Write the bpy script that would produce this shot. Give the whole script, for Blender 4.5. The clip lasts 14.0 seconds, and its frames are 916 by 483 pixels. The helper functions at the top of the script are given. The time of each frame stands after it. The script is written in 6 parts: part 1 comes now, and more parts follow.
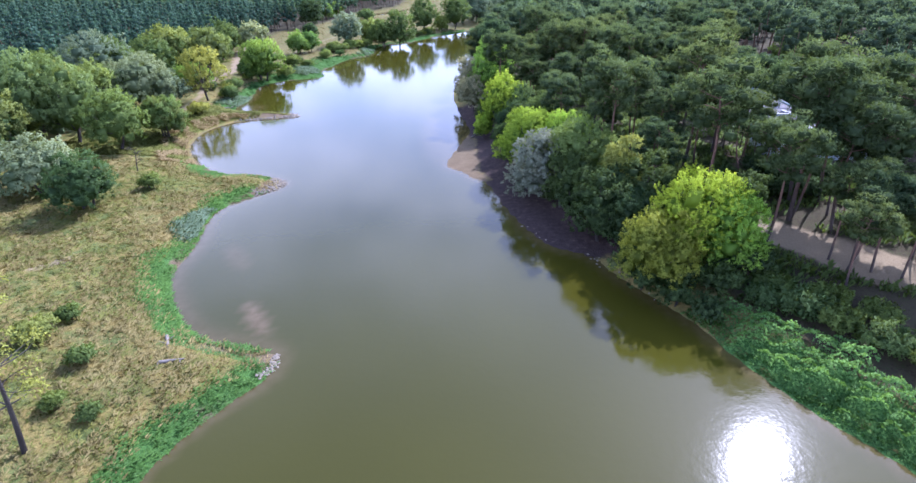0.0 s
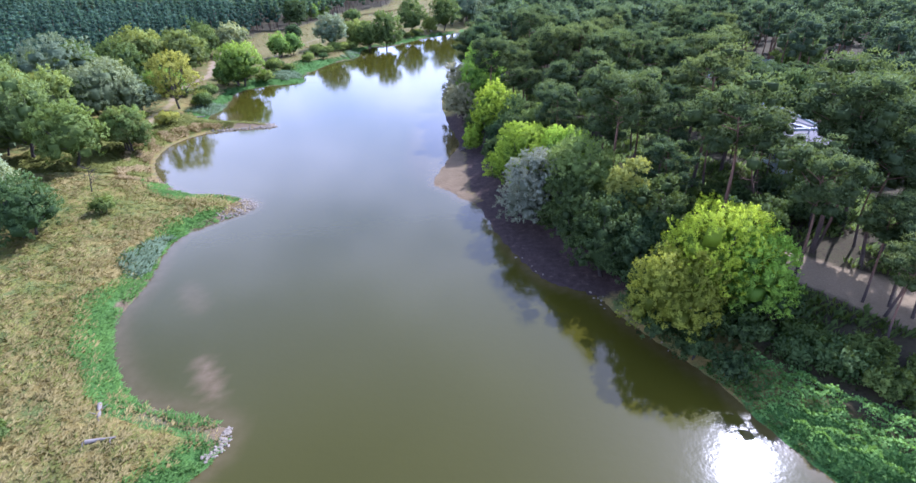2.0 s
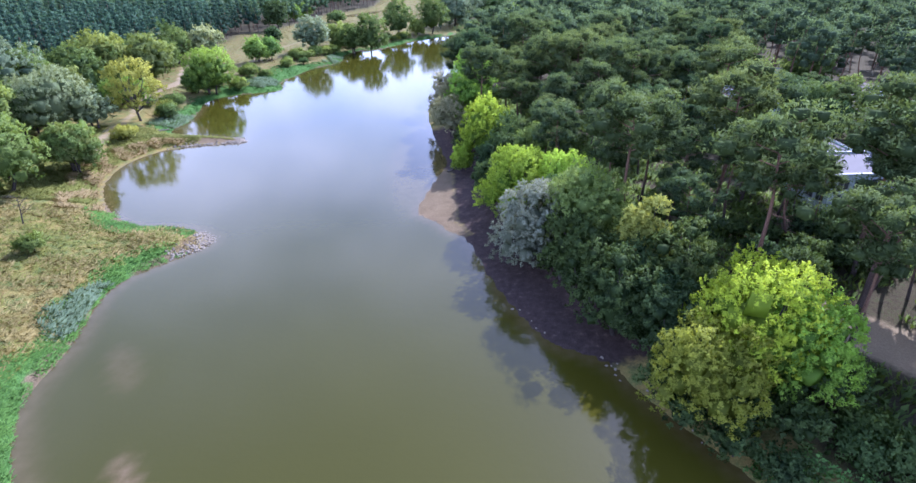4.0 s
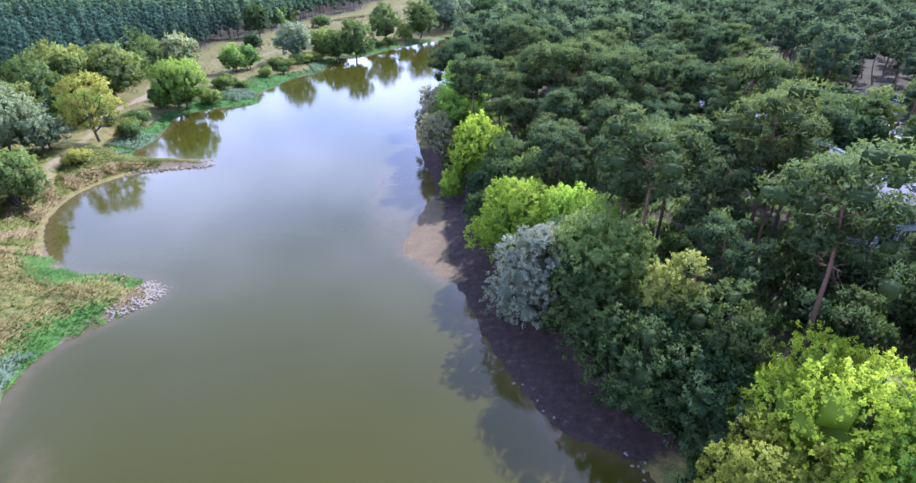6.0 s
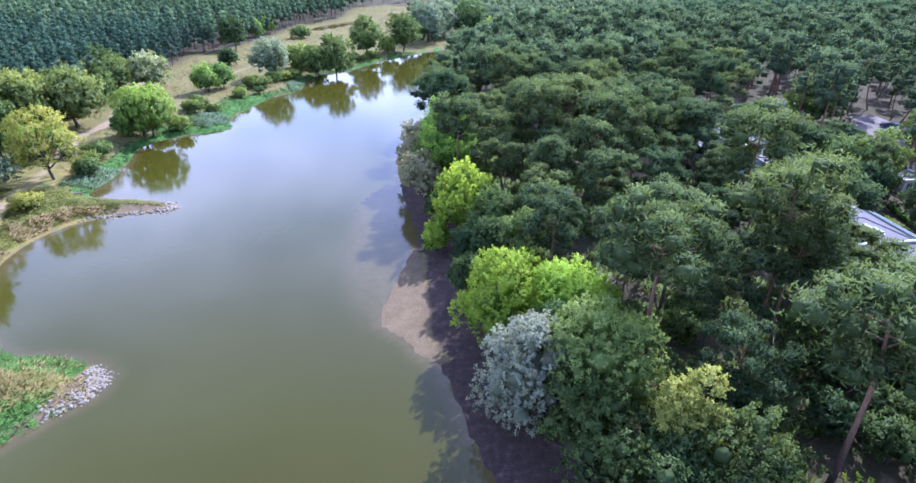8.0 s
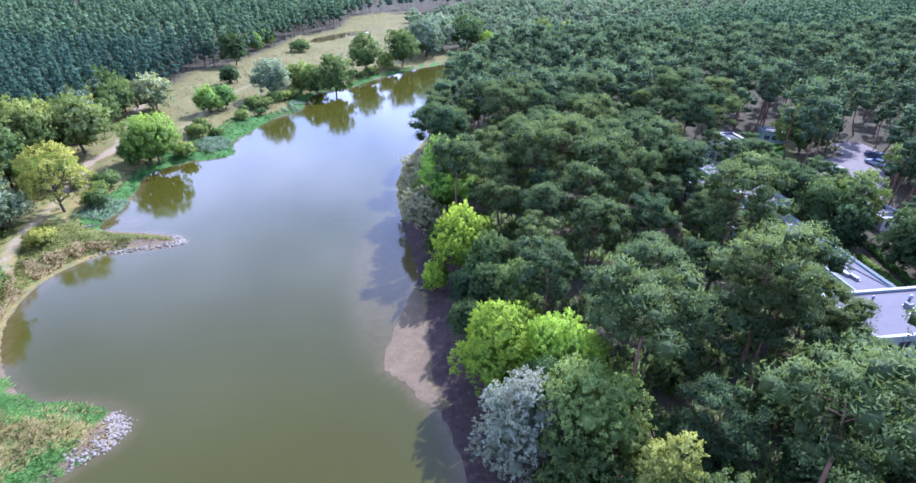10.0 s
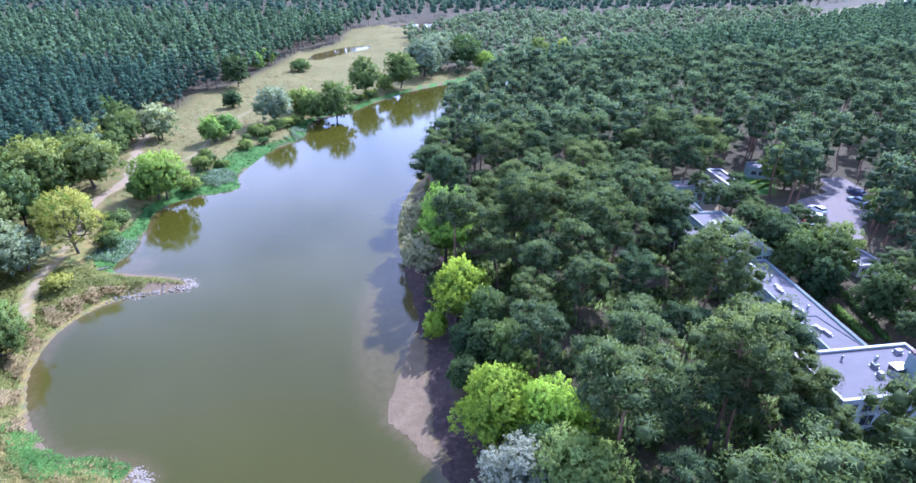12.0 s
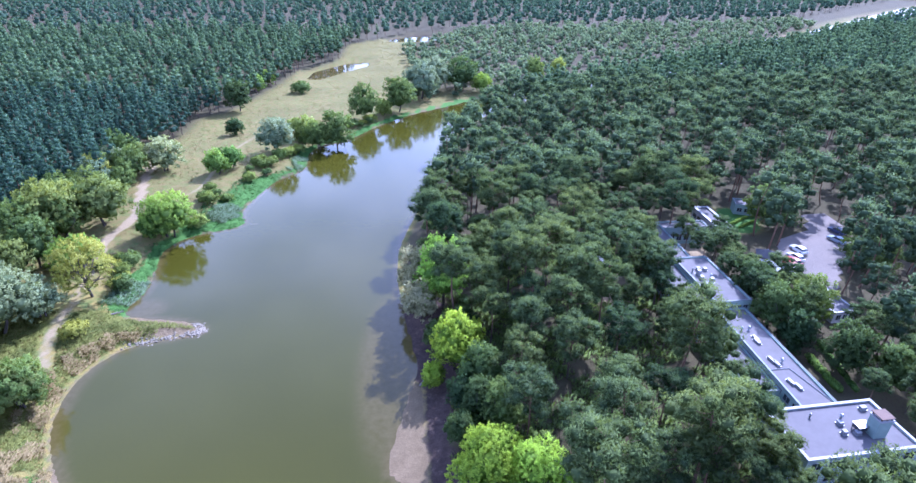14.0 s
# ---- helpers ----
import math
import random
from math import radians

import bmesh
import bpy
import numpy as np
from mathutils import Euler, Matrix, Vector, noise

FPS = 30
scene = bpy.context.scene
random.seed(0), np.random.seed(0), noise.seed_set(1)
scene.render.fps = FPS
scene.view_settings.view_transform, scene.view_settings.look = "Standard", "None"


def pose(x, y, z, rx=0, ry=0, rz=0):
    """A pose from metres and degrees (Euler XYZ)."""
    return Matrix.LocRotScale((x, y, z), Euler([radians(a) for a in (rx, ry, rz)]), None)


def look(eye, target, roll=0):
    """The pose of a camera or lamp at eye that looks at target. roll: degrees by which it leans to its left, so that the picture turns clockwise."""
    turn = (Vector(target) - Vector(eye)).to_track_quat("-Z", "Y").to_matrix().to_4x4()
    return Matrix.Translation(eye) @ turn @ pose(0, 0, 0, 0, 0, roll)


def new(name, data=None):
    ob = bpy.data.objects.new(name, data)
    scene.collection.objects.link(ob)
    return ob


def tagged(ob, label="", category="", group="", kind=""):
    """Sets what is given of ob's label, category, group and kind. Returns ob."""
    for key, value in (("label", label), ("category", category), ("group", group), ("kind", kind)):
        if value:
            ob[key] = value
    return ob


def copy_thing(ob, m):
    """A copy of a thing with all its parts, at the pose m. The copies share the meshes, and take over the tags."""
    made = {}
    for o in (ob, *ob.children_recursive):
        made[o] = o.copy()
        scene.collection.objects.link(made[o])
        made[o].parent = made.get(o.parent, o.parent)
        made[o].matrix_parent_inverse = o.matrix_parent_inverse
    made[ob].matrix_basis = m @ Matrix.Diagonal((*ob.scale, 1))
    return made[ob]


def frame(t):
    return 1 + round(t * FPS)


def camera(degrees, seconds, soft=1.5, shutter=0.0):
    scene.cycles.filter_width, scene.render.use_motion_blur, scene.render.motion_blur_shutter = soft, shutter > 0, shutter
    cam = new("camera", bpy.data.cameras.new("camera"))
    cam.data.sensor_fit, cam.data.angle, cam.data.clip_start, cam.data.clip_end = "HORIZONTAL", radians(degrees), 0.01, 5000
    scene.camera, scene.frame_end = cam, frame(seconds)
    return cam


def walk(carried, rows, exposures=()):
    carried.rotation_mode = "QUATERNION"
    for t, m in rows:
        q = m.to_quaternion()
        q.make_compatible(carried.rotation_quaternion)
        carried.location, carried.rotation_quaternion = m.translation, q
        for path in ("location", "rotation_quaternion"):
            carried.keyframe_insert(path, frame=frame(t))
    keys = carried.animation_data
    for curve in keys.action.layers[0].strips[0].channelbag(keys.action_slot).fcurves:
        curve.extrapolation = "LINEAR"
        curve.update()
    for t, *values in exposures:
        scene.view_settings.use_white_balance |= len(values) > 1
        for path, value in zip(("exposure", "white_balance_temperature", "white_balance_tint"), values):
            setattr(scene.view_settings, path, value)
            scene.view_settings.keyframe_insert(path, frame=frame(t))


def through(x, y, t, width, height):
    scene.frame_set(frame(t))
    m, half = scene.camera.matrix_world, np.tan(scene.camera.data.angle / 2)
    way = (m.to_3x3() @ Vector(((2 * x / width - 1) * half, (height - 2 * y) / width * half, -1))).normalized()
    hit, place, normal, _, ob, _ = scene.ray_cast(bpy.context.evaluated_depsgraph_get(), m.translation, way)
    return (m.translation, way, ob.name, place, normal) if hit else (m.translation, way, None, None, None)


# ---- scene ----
K = 1.3  # the plan below is drawn in units of 1.3 m
cam = camera(80.0, 14.0)
PATH = [
    (0, (0.413, 0.46, 26.285), (0.409, 2.23, 25.353), -0.6),
    (0.5, (0.465, 1.97, 26.35), (0.468, 3.739, 25.417), -0.5),
    (1, (0.601, 3.679, 26.392), (0.611, 5.447, 25.459), -0.4),
    (1.5, (0.742, 5.473, 26.384), (0.761, 7.242, 25.451), -0.4),
    (2, (0.839, 7.377, 26.388), (0.868, 9.145, 25.453), -0.3),
    (2.5, (0.897, 9.298, 26.333), (0.935, 11.066, 25.398), -0.2),
    (3, (1.043, 11.683, 26.28), (1.091, 13.45, 25.345), -0.0),
    (5.5, (1.693, 22.747, 26.453), (1.78, 24.514, 25.52), -0.1),
    (6, (1.912, 24.979, 26.489), (2.004, 26.746, 25.557), -0.2),
    (6.5, (2.093, 27.035, 26.463), (2.191, 28.803, 25.533), -0.2),
    (7, (2.34, 29.139, 26.47), (2.442, 30.907, 25.541), -0.2),
    (7.5, (2.572, 31.071, 26.501), (2.677, 32.839, 25.572), -0.2),
    (7.6, (2.59, 31.5, 26.6), (2.698, 33.268, 25.67), -0.2),
    (7.7, (2.58, 31.9, 27.5), (2.705, 33.666, 26.569), 0.0),
    (7.8, (2.54, 32.2, 29.4), (2.682, 33.964, 28.468), 0.1),
    (8, (2.503, 32.259, 29.735), (2.647, 34.022, 28.802), 0.2),
    (8.2, (2.49, 32.25, 30.05), (2.635, 34.013, 29.117), 0.2),
    (10.3, (2.24, 31.93, 36.25), (2.396, 33.69, 35.312), 0.4),
    (10.5, (2.207, 31.9, 36.957), (2.364, 33.659, 36.019), 0.4),
    (11, (2.115, 31.828, 38.833), (2.276, 33.587, 37.895), 0.5),
    (11.5, (2.038, 31.73, 40.505), (2.201, 33.49, 39.569), 0.5),
    (12, (2.02, 31.68, 42.457), (2.185, 33.439, 41.521), 0.6),
    (12.5, (2.11, 31.582, 44.327), (2.276, 33.341, 43.391), 0.6),
    (13, (2.12, 31.44, 46.497), (2.288, 33.199, 45.56), 0.6),
    (13.5, (2.117, 31.361, 48.533), (2.287, 33.12, 47.595), 0.7),
    (14, (2.062, 31.258, 50.57), (2.235, 33.018, 49.636), 0.7),
]
walk(cam, [(t, look(K * Vector(eye), K * Vector(target), roll)) for t, eye, target, roll in PATH], exposures=[(0.0, 1.22, 4950.0, 30.0), (7.0, 1.4, 4860.0, 30.0), (14.0, 1.56, 4590.0, 32.0)])

# ---- sky and sun ----
SUN_UP, SUN_RIGHT = 43.3, 37.9   # degrees above the horizon, degrees to the right of ahead
world = bpy.data.worlds.new("sky")
scene.world = world
world.use_nodes = True
wt = world.node_tree
wt.nodes.clear()


def wnode(kind, **inputs):
    n = wt.nodes.new(kind)
    for key, value in inputs.items():
        n.inputs[key].default_value = value
    return n


w_out = wnode("ShaderNodeOutputWorld")
w_bg = wnode("ShaderNodeBackground", Strength=0.15)
w_sky = wnode("ShaderNodeTexSky")
w_sky.sky_type, w_sky.sun_disc = "NISHITA", False
w_sky.sun_elevation, w_sky.sun_rotation = radians(SUN_UP), radians(SUN_RIGHT)
w_sky.air_density, w_sky.dust_density, w_sky.ozone_density = 1.0, 1.2, 1.8
w_co = wnode("ShaderNodeTexCoord")
w_sep = wnode("ShaderNodeSeparateXYZ")
w_add = wnode("ShaderNodeMath")
w_add.operation = "ADD"
w_add.inputs[1].default_value = 0.25
w_dx, w_dy = wnode("ShaderNodeMath"), wnode("ShaderNodeMath")
w_dx.operation = w_dy.operation = "DIVIDE"
w_com = wnode("ShaderNodeCombineXYZ")
w_noise = wnode("ShaderNodeTexNoise", Scale=1.7, Detail=6.0, Roughness=0.55)
w_ramp = wnode("ShaderNodeValToRGB")
w_ramp.color_ramp.elements[0].position, w_ramp.color_ramp.elements[1].position = 0.3, 0.62
w_mix = wnode("ShaderNodeMixRGB", Color2=(10.4, 10.5, 11.4, 1))
w_fac = wnode("ShaderNodeMath")
w_fac.operation = "MULTIPLY"
w_fac.inputs[1].default_value = 0.8
wl = wt.links.new
wl(w_co.outputs["Generated"], w_sep.inputs[0])
wl(w_sep.outputs["Z"], w_add.inputs[0])
wl(w_sep.outputs["X"], w_dx.inputs[0]), wl(w_add.outputs[0], w_dx.inputs[1])
wl(w_sep.outputs["Y"], w_dy.inputs[0]), wl(w_add.outputs[0], w_dy.inputs[1])
wl(w_dx.outputs[0], w_com.inputs["X"]), wl(w_dy.outputs[0], w_com.inputs["Y"])
wl(w_com.outputs[0], w_noise.inputs["Vector"])
wl(w_noise.outputs["Fac"], w_ramp.inputs[0])
wl(w_ramp.outputs["Color"], w_fac.inputs[0])
w_low = wnode("ShaderNodeMapRange")  # the clouds thin out overhead
w_low.interpolation_type = "SMOOTHSTEP"
for key, value in (("From Min", 0.42), ("From Max", 0.78), ("To Min", 1.0), ("To Max", 0.03)):
    w_low.inputs[key].default_value = value
w_thin = wnode("ShaderNodeMath")
w_thin.operation = "MULTIPLY"
wl(w_sep.outputs["Z"], w_low.inputs["Value"])
wl(w_fac.outputs[0], w_thin.inputs[0]), wl(w_low.outputs[0], w_thin.inputs[1])
wl(w_thin.outputs[0], w_mix.inputs["Fac"])
wl(w_sky.outputs[0], w_mix.inputs["Color1"])
wl(w_mix.outputs[0], w_bg.inputs["Color"])
wl(w_bg.outputs[0], w_out.inputs["Surface"])

sun = new("sun", bpy.data.lights.new("sun", "SUN"))
sun.data.energy, sun.data.angle, sun.data.color = 3.7, radians(0.55), (1.0, 0.935, 0.82)
to_sun = Vector((math.sin(radians(SUN_RIGHT)) * math.cos(radians(SUN_UP)), math.cos(radians(SUN_RIGHT)) * math.cos(radians(SUN_UP)), math.sin(radians(SUN_UP))))
sun.matrix_world = look(to_sun * 200, (0, 0, 0))


# ---- materials ----
class Mat:
    """A small builder of node materials."""

    def __init__(self, name):
        self.m = bpy.data.materials.new(name)
        self.m.use_nodes = True
        self.t = self.m.node_tree
        self.t.nodes.clear()
        self.out = self.t.nodes.new("ShaderNodeOutputMaterial")

    def n(self, kind, props=None, **inputs):
        node = self.t.nodes.new(kind)
        for key, value in (props or {}).items():
            if key == "operation":
                node.operation = value
            elif key == "blend_type":
                node.blend_type = value
            elif key == "attribute_name":
                node.attribute_name = value
        for key, value in inputs.items():
            sock = node.inputs[int(key[1:])] if key[0] == "_" else node.inputs[key]
            if isinstance(value, bpy.types.NodeSocket):
                self.t.links.new(value, sock)
            else:
                sock.default_value = value
        return node

    def noise(self, scale, detail=4.0, rough=0.6, vector=None):
        n = self.n("ShaderNodeTexNoise", Scale=scale, Detail=detail, Roughness=rough)
        self.t.links.new(vector or self.pos(), n.inputs["Vector"])
        return n.outputs["Fac"]

    def pos(self):
        return self.n("ShaderNodeNewGeometry").outputs["Position"]

    def local(self):
        return self.n("ShaderNodeTexCoord").outputs["Object"]

    def ramp(self, fac, stops):
        r = self.n("ShaderNodeValToRGB", _0=fac)
        e = r.color_ramp.elements
        while len(e) < len(stops):
            e.new(0.5)
        for el, (p, c) in zip(e, stops):
            el.position = p
            el.color = (*c, 1) if isinstance(c, tuple) else (c, c, c, 1)
        return r.outputs["Color"]

    def mix(self, fac, a, b, mode="MIX"):
        node = self.n("ShaderNodeMixRGB", {"blend_type": mode})
        for key, value in ((0, fac), (1, a), (2, b)):
            if isinstance(value, bpy.types.NodeSocket):
                self.t.links.new(value, node.inputs[key])
            elif isinstance(value, tuple):
                node.inputs[key].default_value = (*value, 1)
            elif key:
                node.inputs[key].default_value = (value, value, value, 1)
            else:
                node.inputs[key].default_value = value
        return node.outputs[0]

    def math(self, op, a, b=0.0):
        return self.n("ShaderNodeMath", {"operation": op}, _0=a, _1=b).outputs[0]

    def attr(self, name):
        return self.n("ShaderNodeAttribute", {"attribute_name": name}).outputs["Fac"]

    def bump(self, height, strength=0.4, distance=0.05):
        return self.n("ShaderNodeBump", Strength=strength, Distance=distance, Height=height).outputs[0]

    def finish(self, color, rough=0.85, normal=None, metal=0.0, spec=0.3):
        b = self.n("ShaderNodeBsdfPrincipled", Roughness=rough, Metallic=metal)
        b.inputs["Specular IOR Level"].default_value = spec
        if isinstance(color, bpy.types.NodeSocket):
            self.t.links.new(color, b.inputs["Base Color"])
        else:
            b.inputs["Base Color"].default_value = (*color, 1)
        if normal:
            self.t.links.new(normal, b.inputs["Normal"])
        self.t.links.new(b.outputs[0], self.out.inputs["Surface"])
        return self.m


def leaf_material(name, dark, light, through=0.35, gloss=0.25):
    """Leaves: colour varies by leaf, clump and tree, with painted light and shade in the tint of crowns; sunlight
    shines partly through.
    """
    k = Mat(name)
    island = k.n("ShaderNodeNewGeometry").outputs["Random Per Island"]
    tree = k.n("ShaderNodeObjectInfo").outputs["Random"]
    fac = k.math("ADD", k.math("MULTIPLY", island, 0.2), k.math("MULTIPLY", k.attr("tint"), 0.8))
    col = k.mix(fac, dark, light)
    col = k.mix(1.0, col, k.ramp(tree, [(0.0, (0.62, 0.74, 0.84)), (0.3, (0.9, 0.93, 1.0)), (0.65, (1.08, 1.06, 0.96)), (1.0, (1.3, 1.18, 0.95))]), "MULTIPLY")
    d = k.n("ShaderNodeBsdfDiffuse", Color=col)
    tr = k.n("ShaderNodeBsdfTranslucent", Color=k.mix(1.0, col, (1.2, 1.15, 0.75), "MULTIPLY"))
    m1 = k.n("ShaderNodeMixShader", _0=through, _1=d.outputs[0], _2=tr.outputs[0])
    g = k.n("ShaderNodeBsdfGlossy", Color=(1, 1, 1, 1), Roughness=0.65)
    m2 = k.n("ShaderNodeMixShader", _0=gloss * 0.04, _1=m1.outputs[0], _2=g.outputs[0])
    k.t.links.new(m2.outputs[0], k.out.inputs["Surface"])
    return k.m


def bark_material(name, low, high, top=9.0):
    k = Mat(name)
    z = k.n("ShaderNodeSeparateXYZ", _0=k.local()).outputs["Z"]
    fac = k.math("MULTIPLY", z, 1.0 / top)
    col = k.mix(k.ramp(fac, [(0.25, 0.0), (0.65, 1.0)]), low, high)
    n = k.noise(9.0, 5.0, 0.7, k.local())
    col = k.mix(1.0, col, k.ramp(n, [(0.3, (0.55, 0.55, 0.55)), (0.7, (1.2, 1.2, 1.2))]), "MULTIPLY")
    return k.finish(col, 0.9, k.bump(n, 0.7, 0.06))


LEAF = {
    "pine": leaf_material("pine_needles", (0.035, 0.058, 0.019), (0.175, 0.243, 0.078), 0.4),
    # Distance haze is put into these two needle colours as extra blue.
    "far_pine": leaf_material("hazy_far_pine_needles", (0.042, 0.08, 0.048), (0.138, 0.222, 0.116), 0.4),
    "mid_pine": leaf_material("hazy_mid_pine_needles", (0.03, 0.056, 0.03), (0.145, 0.222, 0.105), 0.4),
    "pale": leaf_material("pale_leaves", (0.1, 0.15, 0.035), (0.28, 0.365, 0.1), 0.42),
    "olive": leaf_material("olive_leaves", (0.1, 0.13, 0.028), (0.28, 0.33, 0.075), 0.42),
    "greyolive": leaf_material("grey_olive_leaves", (0.1, 0.15, 0.07), (0.31, 0.37, 0.2)),
    "silver": leaf_material("silver_leaves", (0.13, 0.145, 0.072), (0.42, 0.425, 0.265), 0.3),
    "poplar": leaf_material("grey_poplar_leaves", (0.085, 0.125, 0.06), (0.28, 0.345, 0.185), 0.35),
    "mid": leaf_material("green_leaves", (0.055, 0.092, 0.02), (0.19, 0.265, 0.065), 0.38),
    "light": leaf_material("light_green_leaves", (0.13, 0.175, 0.03), (0.35, 0.42, 0.085), 0.42),
    "bright": leaf_material("bright_green_leaves", (0.055, 0.11, 0.016), (0.29, 0.44, 0.075), 0.45),
    "lime": leaf_material("lime_green_leaves", (0.11, 0.19, 0.012), (0.56, 0.7, 0.05), 0.5),
    "freshlime": leaf_material("fresh_green_leaves", (0.085, 0.17, 0.016), (0.42, 0.64, 0.075), 0.48),
    "greenwillow": leaf_material("willow_leaves", (0.11, 0.165, 0.035), (0.34, 0.44, 0.12), 0.42),
    # Haze over the far bank is put into this paler, greyer leaf colour.
    "riverside": leaf_material("hazy_riverside_leaves", (0.085, 0.13, 0.07), (0.25, 0.33, 0.16), 0.4),
    "creeper": leaf_material("creeper_leaves", (0.06, 0.135, 0.028), (0.23, 0.41, 0.1), 0.38),
    "yl": leaf_material("yellow_green_leaves", (0.2, 0.215, 0.014), (0.72, 0.66, 0.07), 0.52),
    "yellow": leaf_material("yellowing_leaves", (0.15, 0.18, 0.03), (0.37, 0.4, 0.085), 0.4),
    # Dark green, deepened to put the shade on the bank into the colour.
    "dark": leaf_material("dark_green_shaded_leaves", (0.024, 0.045, 0.013), (0.1, 0.155, 0.042), 0.34),
    "sedge": leaf_material("sedge_blades", (0.038, 0.1, 0.017), (0.115, 0.235, 0.046), 0.36),
    "straw": leaf_material("dry_grass_blades", (0.15, 0.118, 0.035), (0.35, 0.28, 0.095), 0.3),
    "greengrass": leaf_material("grass_blades", (0.085, 0.1, 0.018), (0.21, 0.22, 0.05), 0.3),
    "hay": leaf_material("hay_coloured_blades", (0.13, 0.108, 0.033), (0.235, 0.195, 0.065), 0.3),
    "reed": leaf_material("reed_blades", (0.12, 0.16, 0.07), (0.27, 0.33, 0.17), 0.35),
    "russet": leaf_material("russet_weed_blades", (0.18, 0.13, 0.05), (0.37, 0.28, 0.12), 0.3),
}
BARK_PINE = bark_material("pine_bark", (0.075, 0.058, 0.047), (0.19, 0.11, 0.07), 9.0)
BARK = bark_material("grey_bark", (0.055, 0.045, 0.036), (0.095, 0.08, 0.064), 6.0)


def plain(name, color, rough=0.7, scale=3.0, amount=0.25, metal=0.0, spec=0.4, bump=0.2):
    k = Mat(name)
    a, b = k.noise(scale, 5.0, 0.65), k.noise(scale * 0.13, 3.0, 0.5)
    f = k.math("ADD", k.math("MULTIPLY", a, 0.6), k.math("MULTIPLY", b, 0.4))
    lo, hi = tuple(c * (1 - amount) for c in color), tuple(min(1, c * (1 + amount)) for c in color)
    return k.finish(k.ramp(f, [(0.3, lo), (0.7, hi)]), rough, k.bump(a, bump, 0.02), metal, spec)


def ground_material():
    k = Mat("ground")
    p = k.pos()
    big, midn, fine = k.noise(0.05, 4.0, 0.6, p), k.noise(0.45, 6.0, 0.7, p), k.noise(5.0, 6.0, 0.75, p)
    straw = k.ramp(fine, [(0.25, (0.14, 0.106, 0.03)), (0.55, (0.245, 0.19, 0.057)), (0.8, (0.35, 0.275, 0.093))])
    grass = k.ramp(fine, [(0.25, (0.06, 0.08, 0.02)), (0.55, (0.125, 0.15, 0.04)), (0.8, (0.2, 0.225, 0.07))])
    col = k.mix(k.ramp(midn, [(0.42, 0.0), (0.6, 1.0)]), straw, grass)
    meadow = k.mix(k.ramp(midn, [(0.4, 0.0), (0.65, 1.0)]), k.ramp(fine, [(0.3, (0.15, 0.115, 0.042)), (0.75, (0.235, 0.18, 0.07))]), k.ramp(fine, [(0.3, (0.095, 0.115, 0.028)), (0.75, (0.165, 0.185, 0.05))]))
    col = k.mix(k.attr("meadow"), col, meadow)
    needles = k.ramp(k.noise(2.2, 6.0, 0.75, p), [(0.3, (0.035, 0.03, 0.018)), (0.5, (0.075, 0.06, 0.032)), (0.68, (0.055, 0.068, 0.022)), (0.8, (0.12, 0.092, 0.048))])
    col = k.mix(k.attr("forest"), col, needles)
    lush = k.ramp(fine, [(0.25, (0.045, 0.105, 0.02)), (0.75, (0.1, 0.205, 0.045))])
    edge = k.math("ADD", k.attr("lush"), k.math("MULTIPLY", k.math("SUBTRACT", midn, 0.5), 1.2))
    col = k.mix(k.ramp(edge, [(0.4, 0.0), (0.55, 1.0)]), col, lush)
    sand = k.mix(k.ramp(midn, [(0.35, 0.0), (0.7, 1.0)]), k.ramp(fine, [(0.25, (0.1, 0.073, 0.039)), (0.75, (0.16, 0.119, 0.067))]), k.ramp(fine, [(0.3, (0.14, 0.103, 0.057)), (0.75, (0.225, 0.17, 0.1))]))
    edge = k.math("ADD", k.attr("sand"), k.math("MULTIPLY", k.math("SUBTRACT", k.noise(0.9, 5.0, 0.7, p), 0.5), 1.1))
    col = k.mix(k.ramp(edge, [(0.3, 0.0), (0.7, 1.0)]), col, sand)
    mud = k.ramp(k.noise(1.3, 6.0, 0.75, p), [(0.3, (0.03, 0.021, 0.018)), (0.58, (0.065, 0.045, 0.036)), (0.75, (0.15, 0.105, 0.078))])
    edge = k.math("ADD", k.attr("mud"), k.math("MULTIPLY", k.math("SUBTRACT", midn, 0.5), 1.1))
    col = k.mix(k.ramp(edge, [(0.3, 0.0), (0.7, 1.0)]), col, mud)
    dust = k.ramp(fine, [(0.25, (0.21, 0.16, 0.092)), (0.75, (0.34, 0.265, 0.16))])
    edge = k.math("ADD", k.attr("track"), k.math("MULTIPLY", k.math("SUBTRACT", midn, 0.5), 0.9))
    col = k.mix(k.ramp(edge, [(0.35, 0.0), (0.65, 1.0)]), col, dust)
    paved = k.ramp(fine, [(0.3, (0.17, 0.145, 0.13)), (0.75, (0.245, 0.212, 0.19))])
    col = k.mix(k.ramp(k.attr("paved"), [(0.45, 0.0), (0.55, 1.0)]), col, paved)
    col = k.mix(0.5, col, k.mix(1.0, col, k.ramp(big, [(0.3, (0.75, 0.78, 0.75)), (0.7, (1.25, 1.2, 1.15))]), "MULTIPLY"))
    h = k.math("ADD", k.math("MULTIPLY", midn, 0.5), k.math("MULTIPLY", fine, 0.35))
    return k.finish(col, 0.95, k.bump(h, 0.9, 0.35), 0, 0.15)


